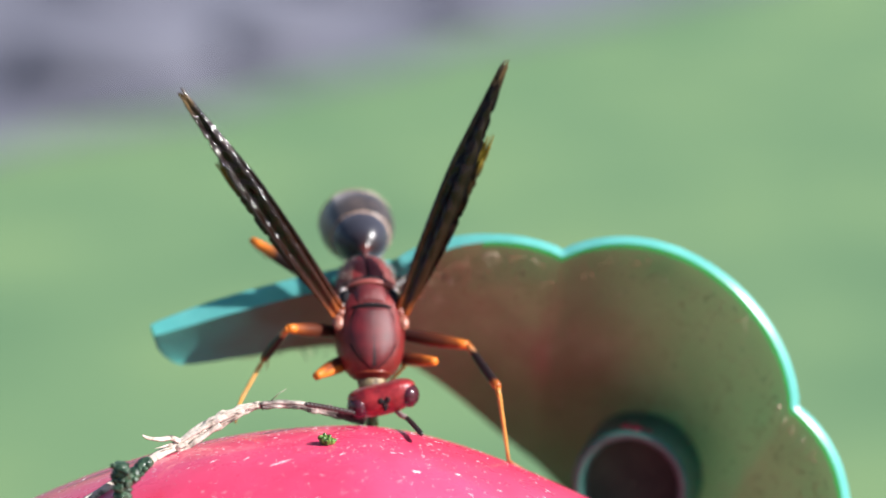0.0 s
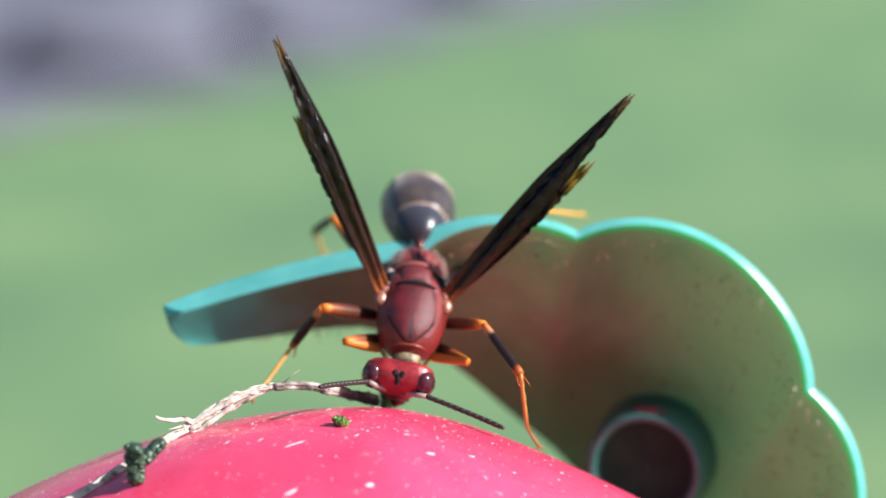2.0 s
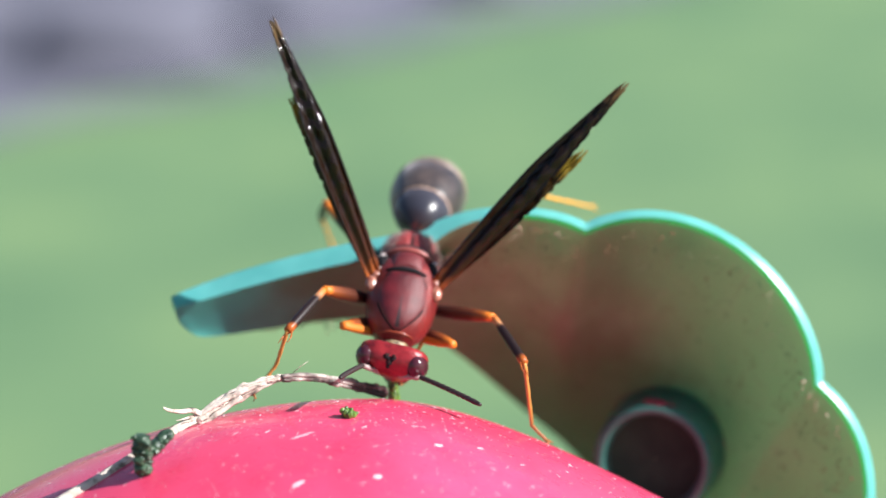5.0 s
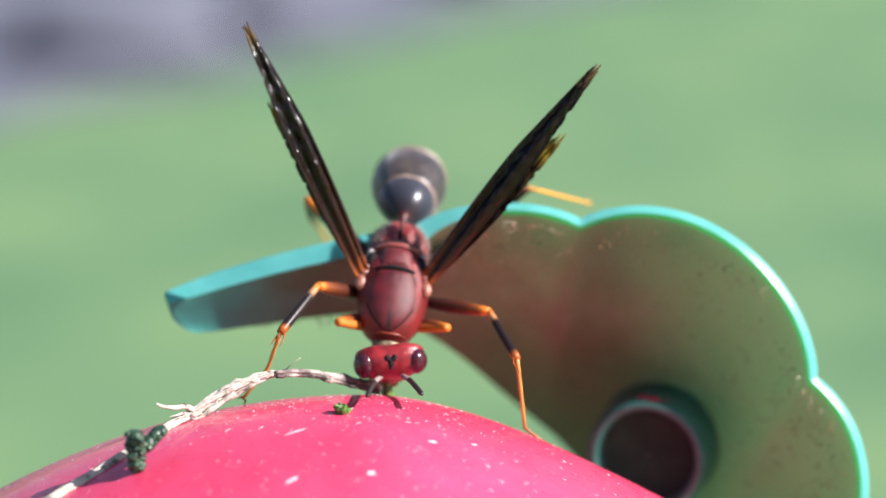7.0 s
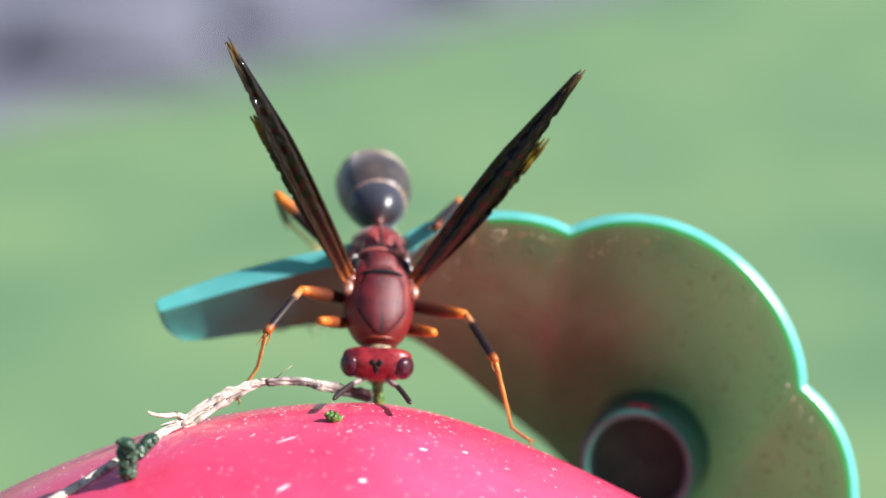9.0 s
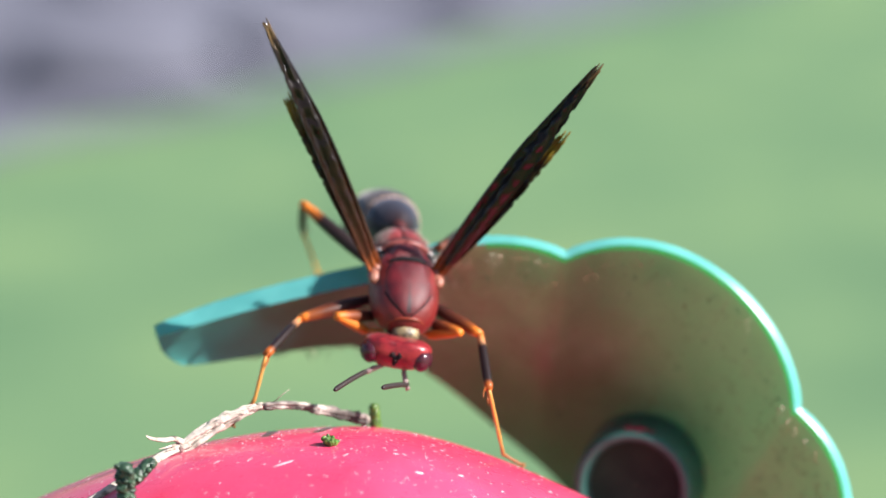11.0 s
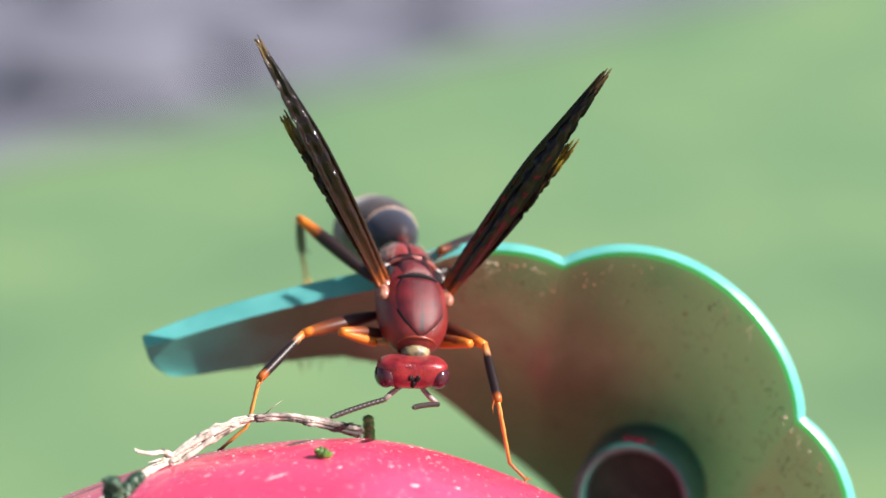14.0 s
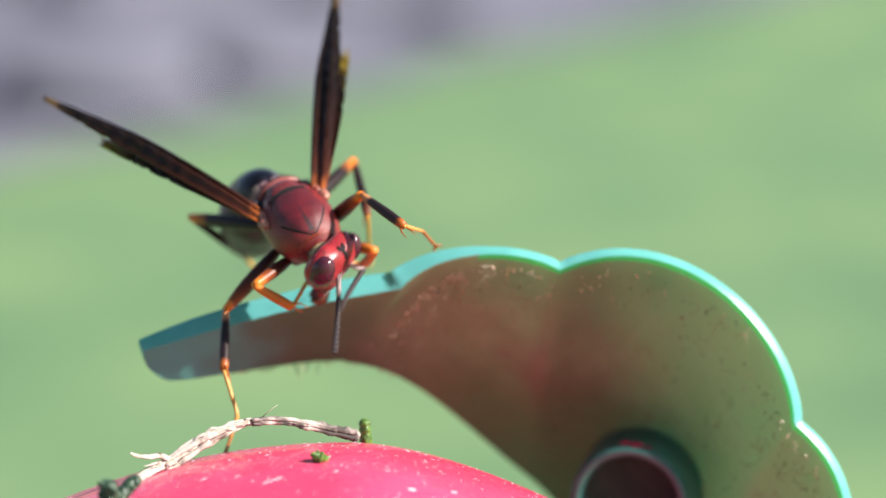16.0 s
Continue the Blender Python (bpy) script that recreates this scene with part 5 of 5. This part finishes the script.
    if name == "hind_right":
        return [
            (0, 6.86, -5.52, -0.59, 5.71, -7.67, -6.08, 2.28, -8.56, -11.41),
            (0.5, 6.81, -5.72, 0.08, 5.88, -7.46, -5.58, 3.08, -8.84, -11.18),
            (1, 6.87, -7.01, 0.21, 6.32, -9.15, -5.36, 5.25, -11.38, -11.27),
            (1.5, 6.77, -7.11, -0.25, 6.35, -9.40, -5.78, 5.85, -11.84, -11.67),
            (2, 6.26, -7.81, -1.49, 7.02, -10.34, -6.88, 6.26, -13.07, -12.61),
            (2.5, 6.59, -7.55, -1.29, 6.99, -10.15, -6.69, 6.92, -12.79, -12.51),
            (3, 6.35, -7.87, -1.94, 6.30, -10.53, -7.32, 6.02, -12.88, -13.26),
            (3.5, 6.39, -7.61, -1.51, 6.11, -10.33, -6.86, 5.99, -12.66, -12.81),
            (6, 6.61, -7.25, -2.26, 6.64, -9.33, -7.89, 5.38, -11.13, -13.90),
            (6.5, 6.74, -6.82, -1.93, 6.10, -8.80, -7.56, 5.29, -10.62, -13.65),
            (7, 6.62, -6.75, -2.42, 6.30, -8.53, -8.13, 5.37, -10.13, -14.26),
            (7.5, 6.47, -6.94, -2.70, 5.98, -9.69, -8.01, 4.45, -10.73, -14.13),
            (8, 6.92, -6.08, -1.40, 6.12, -8.09, -6.99, 3.98, -9.22, -12.91),
            (8.5, 6.50, -5.83, 0.48, 5.68, -7.82, -5.12, 3.45, -8.57, -11.07),
            (9, 6.53, -5.92, 0.40, 5.48, -7.53, -5.29, 2.71, -8.67, -10.94),
            (9.5, 5.97, -7.53, -1.23, 4.05, -10.20, -6.24, 2.32, -10.71, -12.38),
            (10, 6.28, -7.33, -0.88, 4.88, -9.68, -6.21, 3.01, -11.09, -12.18),
            (12.5, 6.63, -6.86, -0.99, 6.00, -9.42, -6.38, 4.00, -10.93, -12.26),
            (13, 6.55, -6.93, -1.26, 5.76, -8.90, -6.87, 3.65, -11.25, -12.43),
            (13.5, 6.42, -6.95, -1.27, 5.34, -9.21, -6.72, 3.21, -11.50, -12.30),
            (14, 6.43, -6.77, -1.15, 4.74, -8.92, -6.50, 2.87, -11.28, -12.13),
            (14.5, 6.68, -5.73, 0.24, 4.90, -8.17, -4.94, 3.28, -10.49, -10.68),
            (15, 6.54, -5.85, 0.23, 4.77, -8.26, -4.96, 2.86, -11.02, -10.41),
            (15.5, 6.27, -6.11, 0.69, 4.68, -8.63, -4.52, 2.62, -11.17, -10.02),
            (15.6, 5.53, -8.32, -1.43, 3.12, -10.50, -6.47, 1.15, -13.15, -11.95),
            (15.8, 5.40, -8.33, -2.77, 3.44, -7.74, -8.41, 2.79, -10.63, -14.08),
            (15.9, 4.47, -8.83, -2.81, 0.58, -10.44, -7.08, -1.71, -14.08, -11.82),
            (16, 5.15, -8.56, -2.37, 2.15, -8.97, -7.55, 0.75, -12.31, -12.82),
        ]
    if name == "hind_left":
        return [
            (0, -5.65, -7.22, -3.01, -3.93, -3.55, 1.41, -5.41, -6.80, -3.90),
            (0.5, -5.55, -6.82, -4.36, -6.13, -4.81, 1.26, -4.95, -7.42, -4.46),
            (1, -5.08, -7.55, -4.59, -8.12, -7.48, 0.57, -11.80, -10.07, -3.97),
            (1.5, -5.11, -7.64, -4.30, -7.82, -7.23, 1.04, -11.15, -10.47, -3.36),
            (2, -4.18, -8.33, -4.56, -7.11, -8.18, 0.68, -10.74, -11.70, -3.25),
            (2.5, -3.97, -8.22, -4.73, -7.36, -8.53, 0.21, -10.48, -12.29, -3.95),
            (3, -4.18, -8.38, -4.66, -7.50, -9.03, 0.29, -10.83, -12.64, -3.83),
            (3.5, -4.03, -8.13, -4.85, -7.73, -9.14, -0.24, -11.03, -12.74, -4.37),
            (6, -3.86, -7.99, -5.06, -7.28, -9.17, -0.26, -11.63, -11.59, -4.28),
            (6.5, -4.38, -7.43, -5.03, -7.84, -8.56, -0.27, -11.87, -10.92, -4.63),
            (7, -4.26, -7.21, -5.65, -7.76, -8.46, -0.93, -11.97, -10.45, -5.33),
            (7.5, -4.72, -7.50, -5.13, -8.43, -8.42, -0.50, -12.80, -9.73, -4.98),
            (8, -4.74, -6.84, -5.47, -8.72, -8.29, -1.24, -13.29, -9.82, -5.46),
            (8.5, -5.51, -7.76, -1.20, -4.03, -3.65, 2.90, -4.81, -6.40, -2.82),
            (9, -5.57, -7.73, -1.23, -3.36, -3.31, 2.18, -4.96, -6.63, -3.05),
            (9.5, -6.60, -7.52, -0.38, -3.47, -2.82, 1.64, -4.62, -6.01, -3.78),
            (10, -6.23, -7.91, -1.23, -2.89, -3.11, 0.13, -4.34, -7.12, -4.65),
            (12.5, -6.23, -7.58, -0.64, -2.65, -3.01, 0.86, -3.27, -6.97, -4.13),
            (13, -6.01, -7.83, -1.00, -2.31, -3.35, 0.50, -3.32, -7.65, -4.13),
            (13.5, -5.98, -7.88, -0.34, -2.12, -3.48, 0.94, -3.40, -7.55, -3.83),
            (14, -6.50, -7.54, -0.49, -2.34, -3.46, 0.98, -3.69, -7.33, -3.94),
            (14.5, -6.71, -7.31, -0.43, -2.38, -3.49, 1.15, -3.72, -7.09, -3.96),
            (15, -6.60, -7.59, -0.48, -2.31, -3.59, 0.79, -4.07, -7.47, -3.98),
            (15.5, -6.72, -7.45, -0.89, -2.47, -3.44, 0.43, -4.58, -7.06, -4.41),
            (15.6, -6.95, -7.63, -1.41, -3.11, -3.63, 0.87, -5.48, -6.53, -4.32),
            (15.8, -7.13, -6.46, -3.61, -3.98, -1.60, -2.07, -3.95, -3.71, -8.11),
            (15.9, -7.46, -6.38, -0.06, -5.38, -0.94, -1.51, -6.87, -3.65, -7.11),
            (16, -6.98, -6.92, -2.94, -4.91, -1.29, -2.95, -4.58, -3.56, -8.92),
        ]
    if name == "front_right":
        return [
            (0, 3.57, 4.40, 0.78, 1.66, 3.15, -0.66, -1.13, 5.06, -0.98),
            (0.5, 3.59, 4.53, 0.60, 1.80, 3.00, -0.72, -0.93, 5.08, -1.00),
            (1, 3.91, 4.04, 0.73, 1.81, 3.29, -0.79, -0.58, 4.42, -1.87),
            (1.5, 4.02, 4.02, 0.58, 1.70, 3.36, -0.63, -0.25, 5.10, -1.77),
            (2, 3.92, 4.21, 0.53, 1.72, 3.40, -0.80, -0.11, 4.84, -2.25),
            (2.5, 3.56, 3.96, 1.19, 1.67, 3.12, -0.55, -0.73, 4.72, -2.04),
            (3, 3.63, 4.40, 0.71, 1.27, 3.67, -0.39, -0.82, 4.81, -2.09),
            (3.5, 3.63, 4.37, 0.73, 1.28, 3.68, -0.39, -0.58, 5.07, -2.09),
            (6, 3.01, 4.40, 1.28, 1.37, 3.23, -0.52, -1.31, 4.34, -1.56),
            (6.5, 2.95, 4.20, 1.48, 1.28, 3.24, -0.41, -0.87, 5.11, -1.49),
            (7, 3.08, 4.08, 1.49, 1.26, 3.22, -0.32, -0.32, 5.44, -1.25),
            (7.5, 3.16, 4.02, 1.47, 1.44, 3.21, -0.45, -0.43, 5.30, -1.70),
            (8, 3.03, 4.08, 1.52, 1.56, 2.89, -0.41, -0.59, 5.51, -0.95),
            (8.5, 3.27, 3.82, 1.52, 1.74, 2.54, -0.30, -0.27, 5.56, -1.26),
            (9, 3.81, 3.46, 1.25, 1.93, 2.59, -0.48, -0.92, 4.97, -1.11),
            (9.5, 4.49, 3.43, 0.31, 2.34, 3.28, -1.31, -1.21, 3.55, -1.60),
            (10, 4.33, 3.64, 0.44, 2.25, 3.36, -1.25, -1.09, 3.22, -1.07),
            (12.5, 4.54, 3.74, -0.14, 2.20, 3.38, -1.43, -1.01, 3.15, -0.77),
            (13, 4.70, 3.36, -0.15, 2.30, 3.08, -1.33, -1.02, 3.51, -0.94),
            (13.5, 4.57, 3.59, -0.02, 2.32, 2.82, -1.30, -1.08, 3.30, -0.78),
            (14, 4.66, 3.44, -0.10, 2.17, 3.14, -1.11, -1.10, 3.41, -0.56),
            (14.5, 4.82, 3.48, -0.86, 2.32, 3.11, -1.81, -0.87, 3.87, -0.65),
            (15, 4.69, 3.59, -0.40, 2.41, 2.74, -1.56, -0.93, 3.63, -0.66),
            (15.5, 4.49, 4.00, -0.39, 2.58, 3.57, -2.26, -0.60, 3.42, -0.35),
            (15.6, 4.55, 4.12, -0.54, 1.88, 3.71, -2.61, -0.89, 3.25, -1.59),
            (15.8, 4.72, 4.22, 0.13, 2.61, 3.83, -2.50, 0.09, 3.04, -1.07),
            (15.9, 4.13, 5.34, 0.22, 2.31, 5.24, -2.65, 0.77, 3.25, -1.01),
            (16, 4.54, 3.98, -0.57, 2.99, 5.22, -2.39, 0.38, 3.66, -1.46),
        ]
    if name == "front_left":
        return [
            (0, -3.90, 3.58, 1.10, -2.49, 2.64, -1.01, 0.18, 5.46, -1.68),
            (0.5, -3.96, 3.46, 1.09, -2.47, 2.56, -0.97, 0.57, 5.10, -1.74),
            (1, -3.49, 4.49, 0.76, -1.74, 3.42, -0.99, 0.51, 5.21, -2.77),
            (1.5, -3.58, 4.63, 0.48, -1.51, 3.47, -0.82, -0.14, 6.25, -2.26),
            (2, -3.70, 4.53, 0.45, -1.49, 3.56, -0.77, 0.27, 5.27, -3.07),
            (2.5, -3.83, 4.51, 0.28, -1.73, 3.33, -0.95, -0.52, 5.97, -2.47),
            (3, -3.90, 4.29, 0.48, -1.71, 3.49, -0.89, -0.67, 5.85, -2.32),
            (3.5, -3.78, 4.38, 0.53, -1.78, 3.32, -0.94, -0.30, 5.85, -2.42),
            (6, -3.54, 4.09, 1.10, -1.75, 3.02, -0.62, -1.00, 5.52, -1.55),
            (6.5, -3.52, 3.62, 1.44, -1.82, 2.94, -0.54, -0.54, 5.31, -1.27),
            (7, -3.67, 3.51, 1.37, -1.73, 2.87, -0.39, -0.19, 5.20, -1.16),
            (7.5, -4.17, 3.61, 0.73, -1.88, 2.96, -0.55, -0.29, 5.16, -1.62),
            (8, -3.85, 3.32, 1.29, -2.15, 2.29, -0.53, -0.13, 5.33, -0.77),
            (8.5, -3.40, 3.61, 1.54, -1.87, 2.56, -0.42, 0.11, 5.18, -1.16),
            (9, -3.29, 3.90, 1.46, -1.85, 2.78, -0.54, 0.11, 5.40, -1.46),
            (9.5, -3.45, 3.61, 1.50, -1.78, 3.52, -0.62, 1.00, 3.18, -1.62),
            (10, -3.18, 4.73, 0.79, -1.62, 3.51, -1.05, 0.67, 2.38, -1.44),
            (12.5, -3.66, 4.40, 0.66, -1.68, 3.64, -1.01, 0.99, 2.54, -1.35),
            (13, -3.50, 4.66, 0.54, -1.55, 3.56, -0.97, 0.91, 2.78, -1.88),
            (13.5, -3.40, 4.62, 0.71, -1.47, 3.57, -0.86, 0.87, 2.53, -1.77),
            (14, -3.08, 4.45, 1.19, -1.64, 3.09, -0.65, 0.97, 2.76, -1.54),
            (14.5, -2.88, 4.88, 0.86, -1.43, 3.22, -0.71, 0.79, 2.71, -1.89),
            (15, -2.90, 4.06, 1.61, -1.54, 2.70, -0.28, 0.14, 1.96, -1.51),
            (15.5, -2.51, 4.56, 1.42, -1.63, 2.60, -0.21, 0.67, 2.25, -0.75),
            (15.6, -2.03, 6.06, 1.29, -1.62, 4.62, -1.76, -0.82, 1.86, -0.92),
            (15.8, -2.62, 6.22, 0.82, -1.29, 5.08, -2.09, 0.20, 2.64, -1.19),
            (15.9, -3.00, 6.30, 0.34, -2.54, 4.18, -2.28, -0.23, 2.90, -0.86),
            (16, -2.94, 5.58, -1.06, -2.44, 3.77, -3.00, 0.17, 3.28, -1.12),
        ]


# the ways of the scape and of the flagellum in the head's space
def antenna_rows(name):
    if name == "right":
        return [
            (0, 0.83, -0.25, 0.49, 0.56, -0.26, 0.79),
            (0.5, 0.76, -0.09, 0.64, 0.94, -0.34, 0.08),
            (1, 0.58, -0.11, 0.81, 0.95, -0.18, 0.26),
            (1.5, 0.67, 0.47, 0.57, -0.15, 0.58, 0.80),
            (2, 0.75, 0.03, 0.66, 0.49, 0.39, 0.78),
            (2.5, 0.58, 0.13, 0.80, -0.28, 0.35, 0.90),
            (3, 0.81, 0.12, 0.58, -0.10, 0.66, 0.74),
            (3.5, 0.76, 0.07, 0.64, 0.20, 0.54, 0.82),
            (6, 0.56, 0.12, 0.82, -0.07, 0.36, 0.93),
            (6.5, 0.78, -0.05, 0.62, 0.23, 0.38, 0.90),
            (7, 0.36, 0.46, 0.81, 0.15, 0.39, 0.91),
            (7.5, 0.31, 0.45, 0.84, 0.09, 0.38, 0.92),
            (8, 0.78, 0.31, 0.54, 0.25, 0.26, 0.93),
            (8.5, 0.50, 0.48, 0.72, 0.36, 0.21, 0.91),
            (9, 0.52, 0.43, 0.74, 0.14, 0.30, 0.94),
            (9.5, 0.86, 0.40, 0.32, 0.58, 0.53, 0.62),
            (10, 0.62, 0.36, 0.70, 0.13, 0.13, 0.98),
            (12.5, 0.85, 0.43, 0.31, 0.53, 0.22, 0.82),
            (13, 0.51, 0.32, 0.80, 0.02, 0.08, 1.00),
            (13.5, 0.61, 0.24, 0.75, 0.37, 0.01, 0.93),
            (14, 0.72, 0.45, 0.53, 0.68, 0.02, 0.73),
            (14.5, 0.52, 0.85, 0.12, 0.21, -0.32, 0.93),
            (15, 0.73, 0.15, 0.67, 0.95, 0.02, 0.32),
            (15.5, 0.54, 0.83, 0.17, 0.56, -0.52, 0.64),
            (15.6, 0.34, 0.93, 0.14, 0.51, 0.21, 0.83),
            (15.8, 0.81, 0.47, 0.35, 0.85, 0.17, 0.51),
            (15.9, 0.04, 0.79, 0.61, 0.66, 0.75, -0.02),
            (16, 0.57, 0.59, -0.57, 0.88, 0.46, 0.14),
        ]
    if name == "left":
        return [
            (0, -0.35, 0.43, 0.84, -0.05, 0.17, 0.98),
            (0.5, -0.85, 0.47, 0.26, -0.27, 0.18, 0.95),
            (1, -0.99, 0.07, 0.10, -0.94, 0.29, 0.17),
            (1.5, -0.95, 0.05, 0.32, -0.93, 0.33, 0.17),
            (2, -0.86, 0.16, 0.48, -0.92, 0.28, 0.29),
            (2.5, -0.89, -0.10, 0.45, -0.90, -0.31, -0.31),
            (3, -0.94, 0.01, 0.34, -0.83, 0.37, 0.43),
            (3.5, -0.94, 0.09, 0.34, -0.90, 0.32, 0.31),
            (6, -0.93, -0.17, 0.33, -0.54, 0.27, 0.80),
            (6.5, -0.88, 0.13, 0.45, -0.03, 0.37, 0.93),
            (7, -0.24, 0.50, 0.83, -0.05, 0.42, 0.91),
            (7.5, -0.65, 0.64, 0.42, 0.08, 0.48, 0.87),
            (8, -0.77, 0.19, 0.61, -0.09, 0.36, 0.93),
            (8.5, -0.67, 0.21, 0.71, 0.07, 0.27, 0.96),
            (9, -0.52, 0.44, 0.73, -0.18, 0.30, 0.94),
            (9.5, -0.83, 0.50, 0.25, 0.04, 0.43, 0.90),
            (10, -0.62, 0.78, 0.12, 0.28, -0.02, 0.96),
            (12.5, -0.18, 0.29, 0.94, -0.05, 0.02, 1.00),
            (13, -0.59, 0.47, 0.66, -0.25, 0.08, 0.96),
            (13.5, -0.48, 0.38, 0.79, -0.12, -0.04, 0.99),
            (14, -0.68, 0.63, 0.37, 0.42, -0.18, 0.89),
            (14.5, -0.75, 0.57, 0.33, 0.31, -0.12, 0.94),
            (15, -0.39, 0.76, 0.52, 0.63, -0.11, 0.77),
            (15.5, -1.00, -0.01, 0.09, -0.61, -0.09, 0.78),
            (15.6, -0.92, -0.36, -0.14, -0.58, -0.53, 0.61),
            (15.8, 0.07, 0.47, 0.88, 0.66, 0.22, 0.72),
            (15.9, -0.66, 0.55, 0.52, 0.57, 0.03, 0.82),
            (16, -0.77, 0.45, -0.45, 0.97, 0.17, 0.19),
        ]


STALK = Vector((0, -4.80, -0.20))
HIPS = {"middle": (1.5, 0.4, -1.5), "hind": (1.5, -2.2, -1.4), "front": (1.2, 2.1, -1.3)}


def aim(at, way, side, sign=1.0):
    """A pose at a place (mm) whose y runs along way and whose x leans to side."""
    y = Vector(way).normalized()
    x = Vector(side)
    x = (x - y * x.dot(y)).normalized()
    z = x.cross(y)
    m = Matrix((x, y, z)).transposed().to_4x4()
    m.translation = Vector(at) * MM
    return m


def fine_rows(rows):
    """Rows between the rows, on smooth curves through the joints, so that a leg stays joined while it swings."""
    out = []
    last = len(rows) - 1

    def pace(i, j):
        a, b = rows[max(i - 1, 0)], rows[min(i + 1, last)]
        return (b[j] - a[j]) / (b[0] - a[0])

    for i in range(last):
        span = rows[i + 1][0] - rows[i][0]
        for q in range(4):
            u = q / 4
            made = [rows[i][0] + span * u]
            for j in (1, 2, 3):
                p0, p1, m0, m1 = rows[i][j], rows[i + 1][j], pace(i, j) * span, pace(i + 1, j) * span
                made.append(p0 * (2 * u ** 3 - 3 * u * u + 1) + m0 * (u ** 3 - 2 * u * u + u) + p1 * (3 * u * u - 2 * u ** 3) + m1 * (u ** 3 - u * u))
            out.append(made)
    return out + [list(rows[last])]


def move_leg(name):
    femur, tibia, foot = LEGS[name]
    s = 1 if name.endswith("right") else -1
    h = HIPS[name.split("_")[0]]
    hip = Vector((h[0] * s, h[1], h[2]))
    rows = [(t, Vector(v[0:3]), Vector(v[3:6]), Vector(v[6:9])) for t, *v in leg_rows(name)]
    thigh, shin, sole = leg_lengths(name)
    joined = []
    for t, k, a, z in fine_rows(rows):
        knee = hip + (k - hip).normalized() * thigh
        ankle = knee + (a - knee).normalized() * shin
        joined.append((t, knee, ankle, ankle + (z - ankle).normalized() * sole))
    rows = joined
    walk(femur, [(t, aim(hip, k - hip, (k - hip).cross(a - k))) for t, k, a, z in rows])
    walk(tibia, [(t, aim(k, a - k, (k - hip).cross(a - k))) for t, k, a, z in rows])
    walk(foot, [(t, aim(a, z - a, (k - hip).cross(a - k))) for t, k, a, z in rows])


def motions():
    body, nod, sway, wing_r, wing_l = wasp_rows()
    walk(wasp, [(t, Matrix.Translation(mm(x, y, z)) @ pose(0, 0, 0, a, b, c)) for t, x, y, z, a, b, c in body])
    walk(head, [(t, Matrix.Translation(Vector((x, y, z)) * MM) @ pose(0, 0, 0, a, b, c)) for t, x, y, z, a, b, c in nod])
    walk(gaster, [(t, aim(STALK, (-x, -y, -z), (1, 0, 0))) for t, x, y, z in sway])
    for wing, s, rows in ((wings[0], 1, wing_r), (wings[1], -1, wing_l)):
        walk(wing, [(t, aim((2.05 * s, 0.45, 1.15), (x, y, z), (0.71, 0.69 * s, -0.16 * s))) for t, x, y, z in rows])
    for name in LEGS:
        move_leg(name)
    for (scape, flagellum), s, name in ((antennae[0], 1, "right"), (antennae[1], -1, "left")):
        base = Vector((0.6 * s, 2.17, 0.1))
        rows = [(t, Vector(v[0:3]), Vector(v[3:6])) for t, *v in antenna_rows(name)]
        walk(scape, [(t, aim(base, a, (1, 0.2, 0.1))) for t, a, b in rows])
        walk(flagellum, [(t, aim(base + a * 1.5, b, (1, 0.2, 0.1))) for t, a, b in rows])


motions()
